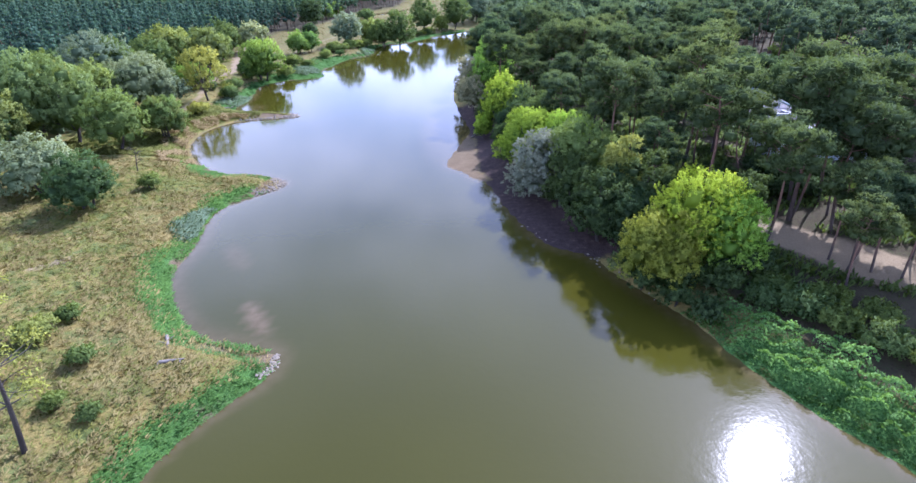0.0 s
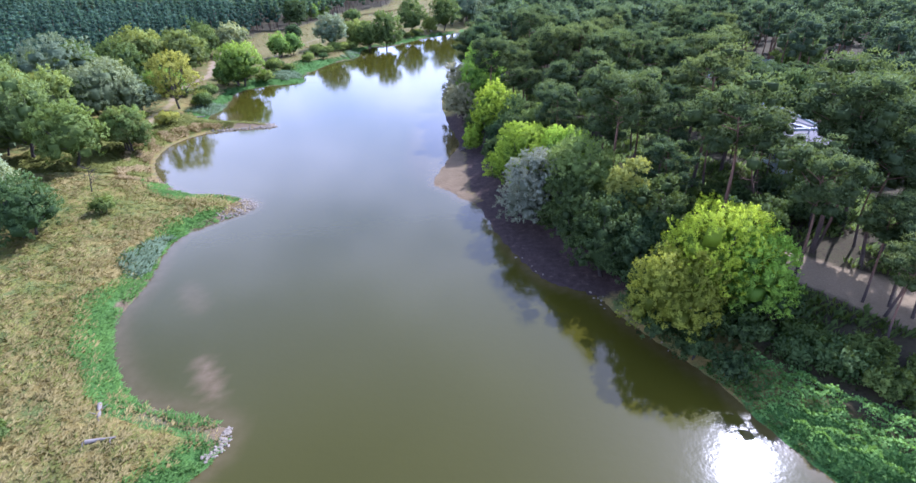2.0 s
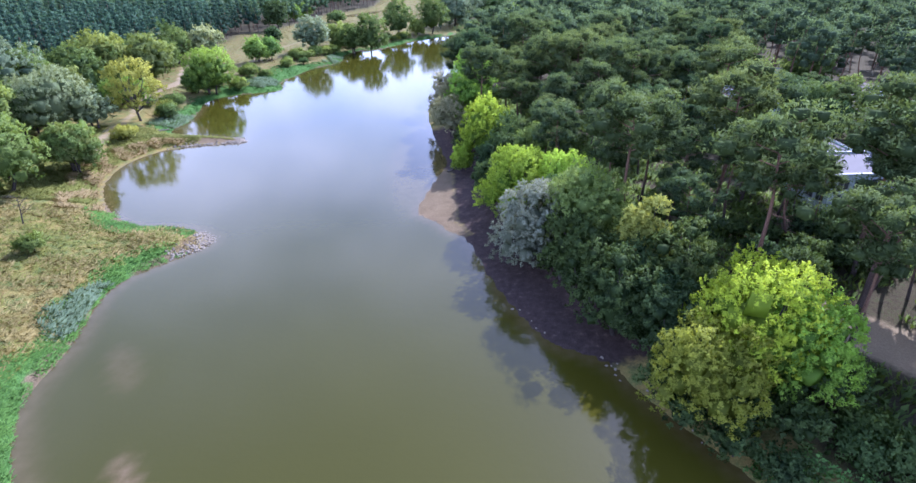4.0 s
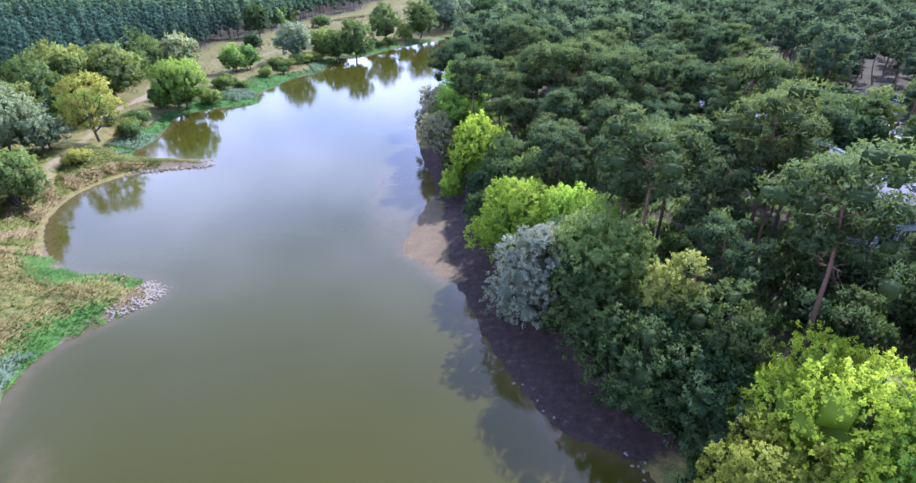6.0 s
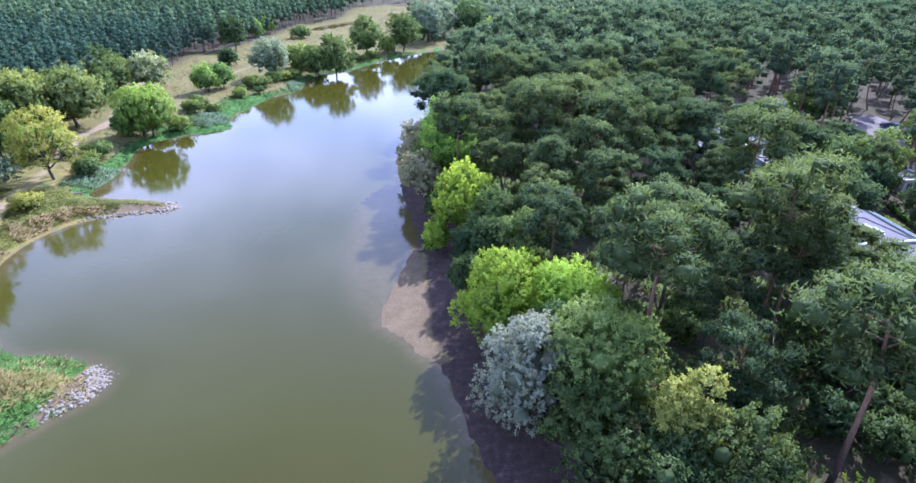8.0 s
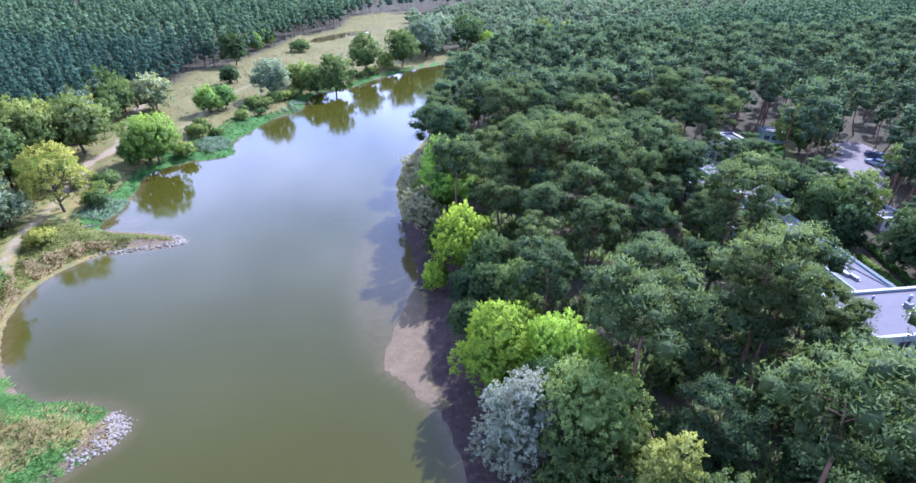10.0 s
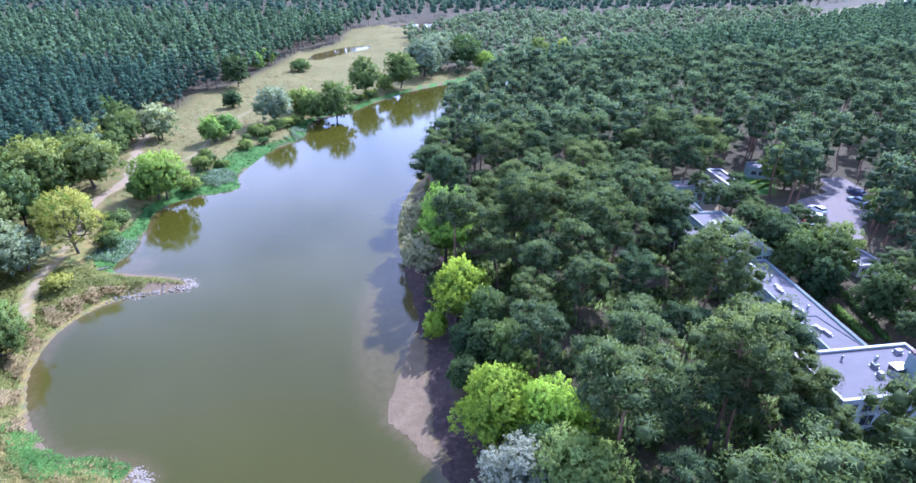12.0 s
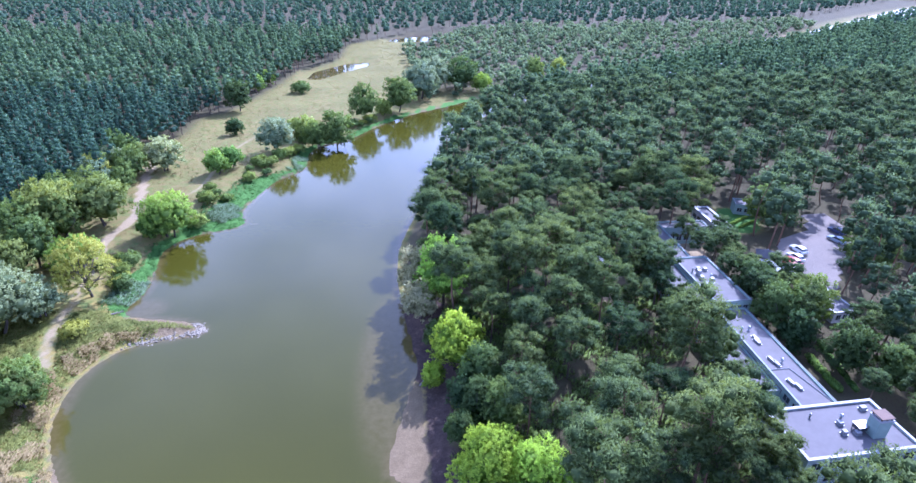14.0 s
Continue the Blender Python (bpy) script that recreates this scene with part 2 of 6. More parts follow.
def water_material():
    k = Mat("river_water")
    p = k.pos()
    deep = k.mix(k.ramp(k.noise(0.03, 3.0, 0.5, p), [(0.3, 0.0), (0.7, 1.0)]), (0.041, 0.039, 0.004), (0.05, 0.047, 0.005))
    shallow = k.mix(k.ramp(k.noise(0.8, 4.0, 0.6, p), [(0.3, 0.0), (0.7, 1.0)]), (0.078, 0.056, 0.018), (0.125, 0.09, 0.042))
    col = k.mix(k.attr("shallow"), deep, shallow)
    ripple = k.math("ADD", k.noise(1.1, 2.0, 0.5, p), k.math("MULTIPLY", k.noise(4.0, 2.0, 0.5, p), 0.35))
    b = k.n("ShaderNodeBsdfPrincipled", Roughness=0.07, IOR=1.33)
    b.inputs["Specular IOR Level"].default_value = 0.5
    k.t.links.new(col, b.inputs["Base Color"])
    k.t.links.new(k.bump(ripple, 0.12, 0.06), b.inputs["Normal"])
    k.t.links.new(b.outputs[0], k.out.inputs["Surface"])
    return k.m


# ---- fast meshes ----
rng = np.random.default_rng(7)


def mesh_np(name, verts, faces, mats, attrs=None, smooth=False, mat_index=None, normals=None):
    """A mesh from arrays; all faces have the same number of corners."""
    me = bpy.data.meshes.new(name)
    verts, faces = np.asarray(verts, np.float32), np.asarray(faces, np.int32)
    n, c = faces.shape
    if normals is not None:  # turn every leaf's face the way its normals point
        p = verts[faces]
        out = np.cross(p[:, 1] - p[:, 0], p[:, 2] - p[:, 0])
        back = (out * np.asarray(normals, np.float32)[faces].sum(1)).sum(1) < 0
        faces[back] = faces[back][:, ::-1]
    me.vertices.add(len(verts))
    me.vertices.foreach_set("co", verts.ravel())
    me.loops.add(n * c)
    me.loops.foreach_set("vertex_index", faces.ravel())
    me.polygons.add(n)
    me.polygons.foreach_set("loop_start", np.arange(0, n * c, c, dtype=np.int32))
    for m in mats if isinstance(mats, (list, tuple)) else [mats]:
        me.materials.append(m)
    if mat_index is not None:
        me.polygons.foreach_set("material_index", np.asarray(mat_index, np.int32))
    me.polygons.foreach_set("use_smooth", np.full(n, smooth or normals is not None, dtype=bool))
    me.update(calc_edges=True)
    if normals is not None:
        me.normals_split_custom_set_from_vertices(np.ascontiguousarray(normals, np.float32))
    for key, value in (attrs or {}).items():
        a = me.attributes.new(key, "FLOAT", "POINT")
        a.data.foreach_set("value", np.asarray(value, np.float32).ravel())
    return me


def merge(pieces):
    """Joins (verts, faces, tint[, normals]) pieces into one; the last array is the normals, or None."""
    vs, fs, ts, ns, off = [], [], [], [], 0
    for v, f, t, *n in pieces:
        if f.shape[1] == 4:
            f = np.concatenate([f[:, :3], f[:, (0, 2, 3)]])
        vs.append(v), fs.append(f + off), ts.append(np.broadcast_to(t, (len(v),)))
        ns += n
        off += len(v)
    return np.concatenate(vs), np.concatenate(fs), np.concatenate(ts), np.concatenate(ns) if len(ns) == len(vs) else None


def unit(n):
    v = rng.normal(size=(n, 3))
    return v / np.linalg.norm(v, axis=1, keepdims=True)


def leaves(centres, long, wide, out=None, droop=0.0):
    """One pointed three-cornered leaf, or spray of leaves, at each centre."""
    n = len(centres)
    a = unit(n)
    if out is not None:
        a = a + out
        a /= np.linalg.norm(a, axis=1, keepdims=True)
    a[:, 2] -= droop
    b = np.cross(a, unit(n))
    b /= np.linalg.norm(b, axis=1, keepdims=True) + 1e-9
    s = rng.uniform(0.65, 1.35, (n, 1))
    v = np.stack([centres - a * long * s - b * wide * s, centres - a * long * s * 0.6 + b * wide * s * 1.3, centres + a * long * s], 1).reshape(-1, 3)
    return v, np.arange(3 * n).reshape(n, 3)


def ball(cuts):
    """A rounded box of quads on the unit sphere."""
    t = np.linspace(-1, 1, cuts + 1)
    vs, fs, off = [], [], 0
    for axis in range(3):
        for side in (-1, 1):
            a, b = np.meshgrid(t, t)
            v = np.zeros((a.size, 3))
            v[:, axis], v[:, (axis + 1) % 3], v[:, (axis + 2) % 3] = side, a.ravel() * side, b.ravel()
            i = (np.arange(cuts)[:, None] * (cuts + 1) + np.arange(cuts)[None]).ravel()
            fs.append(np.stack([i, i + 1, i + cuts + 2, i + cuts + 1], 1) + off)
            vs.append(v / np.linalg.norm(v, axis=1, keepdims=True))
            off += len(v)
    v, f = np.concatenate(vs), np.concatenate(fs)
    _, first, same = np.unique(np.round(v, 4), axis=0, return_index=True, return_inverse=True)
    return v[first], same.ravel()[f]


BALLS = {1: ball(1), 2: ball(2), 3: ball(3)}


def core(c, r, cuts=1, rough=0.16):
    """A dense lump inside a clump of leaves."""
    v, f = BALLS[cuts]
    k = 1 + rough * np.sin(v @ rng.normal(size=3) * 2.2 + rng.uniform(0, 6))[:, None]
    return v * k * r + c, f


def soften(d, loose=0.35, up=0.5):
    """Leaf normals that follow a clump's outside, unevenly."""
    n = d + rng.normal(size=d.shape) * loose
    n[:, 2] += up
    return n / (np.linalg.norm(n, axis=1, keepdims=True) + 1e-9)


def clump(c, r, flat, count, long, wide, tint, droop=0.0, cored=0.5, cuts=1, inner_shade=0.12):
    """A clump of leaves round a dense lump of the same leaves, its tint darkened as painted shade."""
    d = unit(count)
    d[:, 2] = np.where(d[:, 2] < -0.5, -d[:, 2], d[:, 2])
    sc = np.array([r, r, r * flat])
    k = rng.uniform(0.45, 1.1, (count, 1)) ** 0.6
    v, f = leaves(c + d * sc * k, long, wide, d * 0.5, droop)
    # deeper leaves get a darker tint: shade within the clump is painted
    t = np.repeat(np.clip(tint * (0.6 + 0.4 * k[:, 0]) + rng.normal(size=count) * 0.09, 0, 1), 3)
    out = [(v, f, t, np.repeat(soften(d, 0.28), 3, 0))]
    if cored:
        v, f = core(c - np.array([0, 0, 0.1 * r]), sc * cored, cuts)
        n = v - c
        out.append((v, f, tint * inner_shade, n / (np.linalg.norm(n, axis=1, keepdims=True) + 1e-9)))
    return out


def tube(points, radii, sides=6):
    """A tapered limb along points."""
    pts = np.asarray(points, float)
    v = []
    for i, (p, r) in enumerate(zip(pts, radii)):
        d = pts[min(i + 1, len(pts) - 1)] - pts[max(i - 1, 0)]
        d /= np.linalg.norm(d) + 1e-9
        a = np.cross(d, (0.31, 0.95, 0.05))
        a /= np.linalg.norm(a)
        b = np.cross(d, a)
        for s in range(sides):
            w = 2 * math.pi * s / sides
            v.append(p + r * (a * math.cos(w) + b * math.sin(w)))
    f = []
    for i in range(len(pts) - 1):
        for s in range(sides):
            q = (s + 1) % sides
            f.append((i * sides + s, i * sides + q, (i + 1) * sides + q, (i + 1) * sides + s))
    return np.array(v), np.array(f), 0.5


def stem(base, tip, r0, r1, bend, steps=6, sides=6):
    base, tip = np.array(base, float), np.array(tip, float)
    off = rng.normal(size=3) * bend
    off[2] *= 0.3
    t = np.linspace(0, 1, steps)[:, None]
    pts = base + (tip - base) * t + off * np.sin(t * math.pi) + rng.normal(size=(steps, 3)) * bend * 0.12 * t
    return tube(pts, r0 + (r1 - r0) * t[:, 0], sides), pts


def part(name, me, parent, label=""):
    ob = new(name, me)
    ob.parent = parent
    return tagged(ob, label)


# ---- the plan: banks, ground, water ----
LEFT_NEAR = [(-24, -40), (-22, -10), (-20, 8), (-18.6, 18), (-17.5, 23.4), (-15, 27.6), (-12.9, 30.2), (-13.3, 33), (-17, 33.8), (-21, 35.2), (-24.6, 40.2), (-26.7, 44.4), (-26.5, 50), (-28.4, 58.4), (-24.7, 62.9), (-21.7, 66.4), (-24.6, 69.4), (-28.6, 70.6), (-32, 70.7), (-35.5, 73.6), (-39, 78), (-42.1, 84.2), (-42.6, 92), (-39.5, 97.2), (-35, 98.6), (-28, 99.8), (-31.5, 103.2), (-40, 104.6), (-43.6, 106)]
LEFT_FAR = [(-41.9, 112), (-43.4, 120), (-45, 126.3), (-42.4, 132), (-37.5, 134.2), (-31.5, 137), (-34.8, 143), (-32.8, 154), (-30.4, 163), (-24.2, 169), (-26, 182), (-24.4, 188), (-15.2, 194), (-11, 203), (-5.5, 211.5), (3, 222.5), (15, 232), (22, 238), (44, 258.5), (62, 273), (92, 291.5), (112, 303), (132, 318), (162, 340), (192, 362), (222, 386), (246, 405), (270, 420), (306, 446), (361, 492), (477, 583), (650, 712)]
RIGHT_NEAR = [(40, -40), (32, 0), (27.4, 18), (26.1, 22), (23.1, 26), (20.1, 32.6), (19.6, 35.3), (17.7, 38.6), (15.6, 42), (14.3, 44.6), (13.4, 46.8), (11.6, 47.9), (9.6, 48.9), (8.4, 51.2), (7.3, 54), (6.2, 57.2), (5.4, 60.2), (4.8, 63.6), (3.8, 67.2), (2.0, 68.2), (1.3, 70.2), (-0.2, 71.5), (-1.4, 73.0), (-1.0, 75.8), (-0.1, 79.5), (1.2, 84.8), (2.4, 88.6), (2.1, 93), (1, 99), (0.2, 106.8)]
RIGHT_FAR = [(-0.6, 115), (-0.2, 125), (3.4, 140), (7.6, 151.5), (9.2, 171.5), (14, 192), (24, 211.5), (35, 227), (52, 246), (75, 254), (104, 272), (128, 288), (151, 305), (175, 321), (212, 338), (240, 357), (283, 392), (374, 462), (660, 692)]


def smooth_line(points, rounds=3):
    p = np.array(points, float)
    for _ in range(rounds):
        q = np.empty((2 * len(p), 2))
        q[0], q[-1] = p[0], p[-1]
        q[1:-1:2] = p[:-1] * 0.75 + p[1:] * 0.25
        q[2::2] = p[:-1] * 0.25 + p[1:] * 0.75
        p = q
    return p


BANK_L = smooth_line(LEFT_NEAR + LEFT_FAR, 2) * K
BANK_R = smooth_line(RIGHT_NEAR + RIGHT_FAR, 2) * K


def to_line(x, y, line):
    """Distance in metres from points to a polyline."""
    best = np.full(x.shape, 1e9)
    for (ax, ay), (bx, by) in zip(line[:-1], line[1:]):
        dx, dy = bx - ax, by - ay
        t = np.clip(((x - ax) * dx + (y - ay) * dy) / (dx * dx + dy * dy + 1e-9), 0, 1)
        np.minimum(best, (x - ax - t * dx) ** 2 + (y - ay - t * dy) ** 2, out=best)
    return np.sqrt(best)


def within(x, y, poly):
    inside = np.zeros(x.shape, bool)
    for (ax, ay), (bx, by) in zip(poly, np.roll(poly, -1, 0)):
        if ay != by:
            inside ^= ((ay > y) != (by > y)) & (x < (bx - ax) * (y - ay) / (by - ay) + ax)
    return inside


RIVER = np.concatenate([BANK_L, BANK_R[::-1]])


def step(a, b, v):
    t = np.clip((v - a) / (b - a), 0, 1)
    return t * t * (3 - 2 * t)


def wobble(x, y, scale, seed=0.0):
    """Smooth unevenness between -1 and 1."""
    u, v = x / scale + seed, y / scale - seed * 1.7
    return (np.sin(u * 1.3 + 1.7 * np.sin(v * 0.9)) + np.sin(v * 1.7 + 1.3 * np.sin(u * 1.1 + 2)) + np.sin((u + v) * 2.3 + np.sin(u * 2.7))) / 3


POND = np.array([(-42, 284), (-36, 283), (-27, 300), (-15, 318), (-16, 329), (-28, 323), (-41, 302)]) * K
MARSH = np.array([(-8, 398), (10, 396), (40, 415), (42, 430), (10, 428), (-6, 412)]) * K
TRACK = smooth_line([(-47, 92), (-50.6, 99.7), (-51.9, 112.3), (-54.5, 122), (-56.5, 130.4), (-54.6, 139.5), (-58, 150), (-61, 160), (-63, 168), (-66, 185)]) * K
TRACK_B = smooth_line([(-54.6, 139.5), (-50, 148), (-46, 156), (-48, 178), (-42, 200)]) * K
PATH_R = smooth_line([(28.5, 52), (31, 47.5), (34, 43.5), (38, 40), (44, 37)]) * K
SANDY = np.array([(29.5, 52.5), (28.6, 47), (31.7, 42.4), (34, 38), (38, 36), (44, 34.5), (45, 38.5), (40, 42), (37.5, 45.5), (34.5, 47.5), (31.5, 50.5)]) * K
PAVED = np.array([(64, 98), (69, 98), (77.5, 107.5), (86, 116.5), (90, 128), (84, 128), (80.5, 121), (72, 117.5), (66.5, 110), (68, 104)]) * K
CLEARING = np.array([(18.5, 75.5), (20.3, 78), (23.3, 78.6), (23, 75.8), (20.5, 74.2)]) * K
GLADE = np.array([(24.6, 58.8), (24.8, 62.2), (27.2, 63.0), (27.8, 60.0)]) * K
YARD = np.array([(33.5, 77), (35, 81), (40, 81), (39.5, 74)]) * K
YARD_B = np.array([(29.5, 92), (30, 98), (35.5, 114), (39, 113), (37, 100), (34.5, 92)]) * K
GARDEN = np.array([(61, 121), (67.5, 133), (76, 130), (70, 120)]) * K
COURT = np.array([(49, 111), (52, 118), (57, 119), (55, 111)]) * K


def land(x, y):
    """Height of the ground, distance from the water (minus: under it), and whether the right bank is the nearer."""
    dl, dr = to_line(x, y, BANK_L), to_line(x, y, BANK_R)
    d = np.minimum(dl, dr)
    d = np.where(within(x, y, RIVER), -d, d)
    right = dr < dl
    zl = 0.02 + 0.9 * step(0, 5, d) + 0.55 * step(4, 14, d) + 0.7 * step(10, 70, d) + 0.16 * wobble(x, y, 6) * step(2, 8, d) + 0.07 * wobble(x, y, 1.9, 3.1) * step(1, 5, d)
    flat = step(45 * K, 51 * K, y) * (1 - step(92 * K, 99 * K, y))
    lip = 5.0 * flat
    zr = 0.02 + 0.3 * step(0, 5, d) * flat + 1.6 * step(lip, lip + 5, d) + 1.0 * step(lip + 4, lip + 18, d) + 1.2 * step(15, 55, d) + 0.15 * wobble(x, y, 5, 1.3) * step(2, 8, d)
    z = np.where(right, zr, zl)
    z = np.where(d < 0, 0.02 - 0.2 * np.minimum(-d, 1.0) - 1.6 * step(0.6, 9, -d), z)
    for shape in (POND, MARSH):
        pd = to_line(x, y, np.concatenate([shape, shape[:1]]))
        pd = np.where(within(x, y, shape), -pd, pd)
        z = np.where(pd < 6, np.minimum(z, -0.5 + 0.28 * (pd + 2)), z)
    return z, d, right


HX, HY = np.arange(-140, 150, 1.0), np.arange(-20, 360, 1.0)
HEIGHTS = land(*[g.ravel() for g in np.meshgrid(HX, HY)])[0].reshape(len(HY), len(HX))


def ground_at(x, y):
    """Height of the ground at one place, between the posts of a one-metre grid."""
    if not (-139 < x < 147 and -19 < y < 357):
        return float(land(np.array([float(x)]), np.array([float(y)]))[0][0])
    i, j = int((y + 20) // 1), int((x + 140) // 1)
    a, b = (y + 20) % 1, (x + 140) % 1
    return float((HEIGHTS[i, j] * (1 - b) + HEIGHTS[i, j + 1] * b) * (1 - a) + (HEIGHTS[i + 1, j] * (1 - b) + HEIGHTS[i + 1, j + 1] * b) * a)


def spread(lo, hi, near_lo, near_hi, pitch, grow):
    """Lines of a grid: even between near_lo and near_hi, wider and wider outside."""
    mid = list(np.arange(near_lo, near_hi + pitch / 2, pitch))
    a, s = [], pitch
    while (a[-1] if a else mid[-1]) < hi:
        s *= grow
        a.append((a[-1] if a else mid[-1]) + s)
    b, s = [], pitch
    while (b[-1] if b else mid[0]) > lo:
        s *= grow
        b.append((b[-1] if b else mid[0]) - s)
    return np.array(b[::-1] + mid + a)


def sheet(xs, ys):
    gx, gy = np.meshgrid(xs, ys)
    nx, ny = len(xs), len(ys)
    i = (np.arange(ny - 1)[:, None] * nx + np.arange(nx - 1)[None, :]).ravel()
    return gx.ravel(), gy.ravel(), np.stack([i, i + 1, i + nx + 1, i + nx], 1)


def masked(x, y, poly, soft=1.5):
    d = to_line(x, y, np.concatenate([poly, poly[:1]]))
    return np.where(within(x, y, poly), 0.5 + d / soft, 0.5 - d / soft).clip(0, 1)


def forest_left(x, y):
    """Edge of the pine forest on the left side of the river, in metres inside it."""
    edge = np.interp(y / K, [-40, 60, 95, 122, 131, 151, 176, 193, 216, 223, 264, 296, 327, 377, 420, 440, 460, 480, 700, 1100], [-75, -75, -80, -78, -72, -66, -68.5, -64.5, -65, -58, -50, -47, -31, -31, 0, 45, 150, 290, 570, 1050]) * K
    return edge - x


def build_ground():
    x, y, f = sheet(spread(-2600, 2600, -64, 66, 0.95, 1.06), spread(-500, 3200, 8, 175, 0.95, 1.04))
    z, d, right = land(x, y)
    u, v = x / K, y / K
    forest = np.where(right, step(3.5 - 3.2 * step(108, 112, v), 6.5 - 4.5 * step(108, 112, v), d), np.maximum(step(-4, 4, forest_left(x, y)), step(250 * K, 262 * K, y) * step(6 * K, 10 * K, x) * step(1, 5, d)))
    meadow = np.where(right, 0, step(105 * K, 125 * K, y))
    beach = np.where(right, 0.0, 0.95 * (1 - step(0.3, 2.2 + 1.2 * wobble(x, y, 9), d)))
    shore = step(74, 78, v) * (1 - step(98, 101, v))
    beach = np.where(right, beach, beach * (1 - shore) + shore * 0.6 * (1 - step(0.2, 1.1, d)))
    lush = np.where(right, 0.62 * (1 - step(32, 36, v)) * (1 - step(3, 9, d)), 0)
    greens = np.where(right, 0, 1 - step(70, 74, v) + step(103, 107, v) * (1 - step(262, 275, v)))
    wide = 5.5 * step(132, 138, v) * (1 - step(158, 166, v)) + 3.0 * step(106, 110, v) * (1 - step(116, 121, v))
    lush = np.maximum(lush, greens * (1 - step(1.5 + wide * 0.8, 4.4 + wide + 2.0 * wobble(x, y, 11, 0.7), d)) * 1.05)
    beach = beach * (1 - greens * 0.85 * (1 - step(-0.1, 0.3, wobble(x, y, 7, 5.0))))
    spit = masked(x, y, np.array([(-38, 99), (-33, 99.5), (-27, 98.5), (-27, 102), (-33, 104), (-38, 104)]) * K, 2.0)
    tip = np.maximum(spit, masked(x, y, np.array([(-25.5, 64), (-21, 64.5), (-20.5, 68.5), (-24.5, 69.5)]) * K, 2.0))
    lush, beach = lush * (1 - tip), np.maximum(beach, tip * 0.9)
    bar = masked(x, y, np.array([(-3, 71), (-2, 78), (0.8, 88), (3.2, 86), (3.2, 80), (3.4, 74), (3.4, 70.5), (4.6, 67.5), (1, 66)]) * K, 2.2)
    mud = np.where(right, step(44, 49, v) * (1 - step(102, 110, v)) * (1 - step(6.5, 10.5, d)) * (1 - 0.95 * bar), 0)
    mud = np.maximum(mud, masked(x, y, MARSH, 8))
    beach = np.maximum(beach, bar)
    trail = np.maximum((1 - step(0.6, 2.0, to_line(x, y, TRACK))) * (0.55 + 0.45 * step(112, 124, v)), 0.55 * (1 - step(0.3, 1.3, to_line(x, y, TRACK_B))))
    trail = np.maximum(trail, 0.95 * masked(x, y, SANDY, 3.0))
    for shape in (CLEARING, YARD, YARD_B, COURT, GLADE):
        trail = np.maximum(trail, 0.75 * masked(x, y, shape, 3.0))
    bare = masked(x, y, np.array([(-39.5, 43), (-37, 46), (-36, 45.6), (-37.5, 43.5)]) * K, 1.5)
    sand = beach
    paved = masked(x, y, PAVED, 1.0)
    lawn = masked(x, y, GARDEN, 2.0)
    forest = forest * (1 - lawn)
    me = mesh_np("ground", np.stack([x, y, z], 1), f, ground_material(), {"forest": forest, "meadow": meadow, "lush": np.maximum(lush, lawn * 0.7), "sand": sand, "mud": mud, "paved": paved, "track": np.maximum(trail, bare)}, True)
    tagged(new("ground", me), "dry grassy river bank, sandy shore and pine forest floor", "ground", kind="structure")


def build_water():
    x, y, f = sheet(spread(-2600, 2600, -66, 44, 1.0, 1.12), spread(-500, 3200, 10, 200, 1.0, 1.06))
    z, d, right = land(x, y)
    shallow = (1 - step(0.2, 2.0 + 1.1 * wobble(x, y, 13, 2.2), -d)) * 0.55
    for sx, sy, rx, ry in ((-16.3, 37.2, 0.75, 2.9), (-21.5, 47.5, 1.0, 3.0), (-1.5, 90.0, 4.2, 16.0), (-41, 107, 4, 3)):
        dx, dy = x / K - sx, y / K - sy
        if rx < 2:  # the shoals lie aslant in the stream
            dx, dy = 0.835 * dx + 0.55 * dy, 0.835 * dy - 0.55 * dx
        q = (dx / rx) ** 2 + (dy / ry) ** 2
        shallow = np.maximum(shallow, (1 - step(0.3, 1.6, q)) * (1.0 if rx < 0.9 else (0.35 if rx < 2 else 0.42)))
    me = mesh_np("water", np.stack([x, y, 0 * x], 1), f, water_material(), {"shallow": shallow}, True)
    tagged(new("water", me), "calm olive-green river water mirroring sky and trees", "river", kind="structure")


build_ground()
build_water()


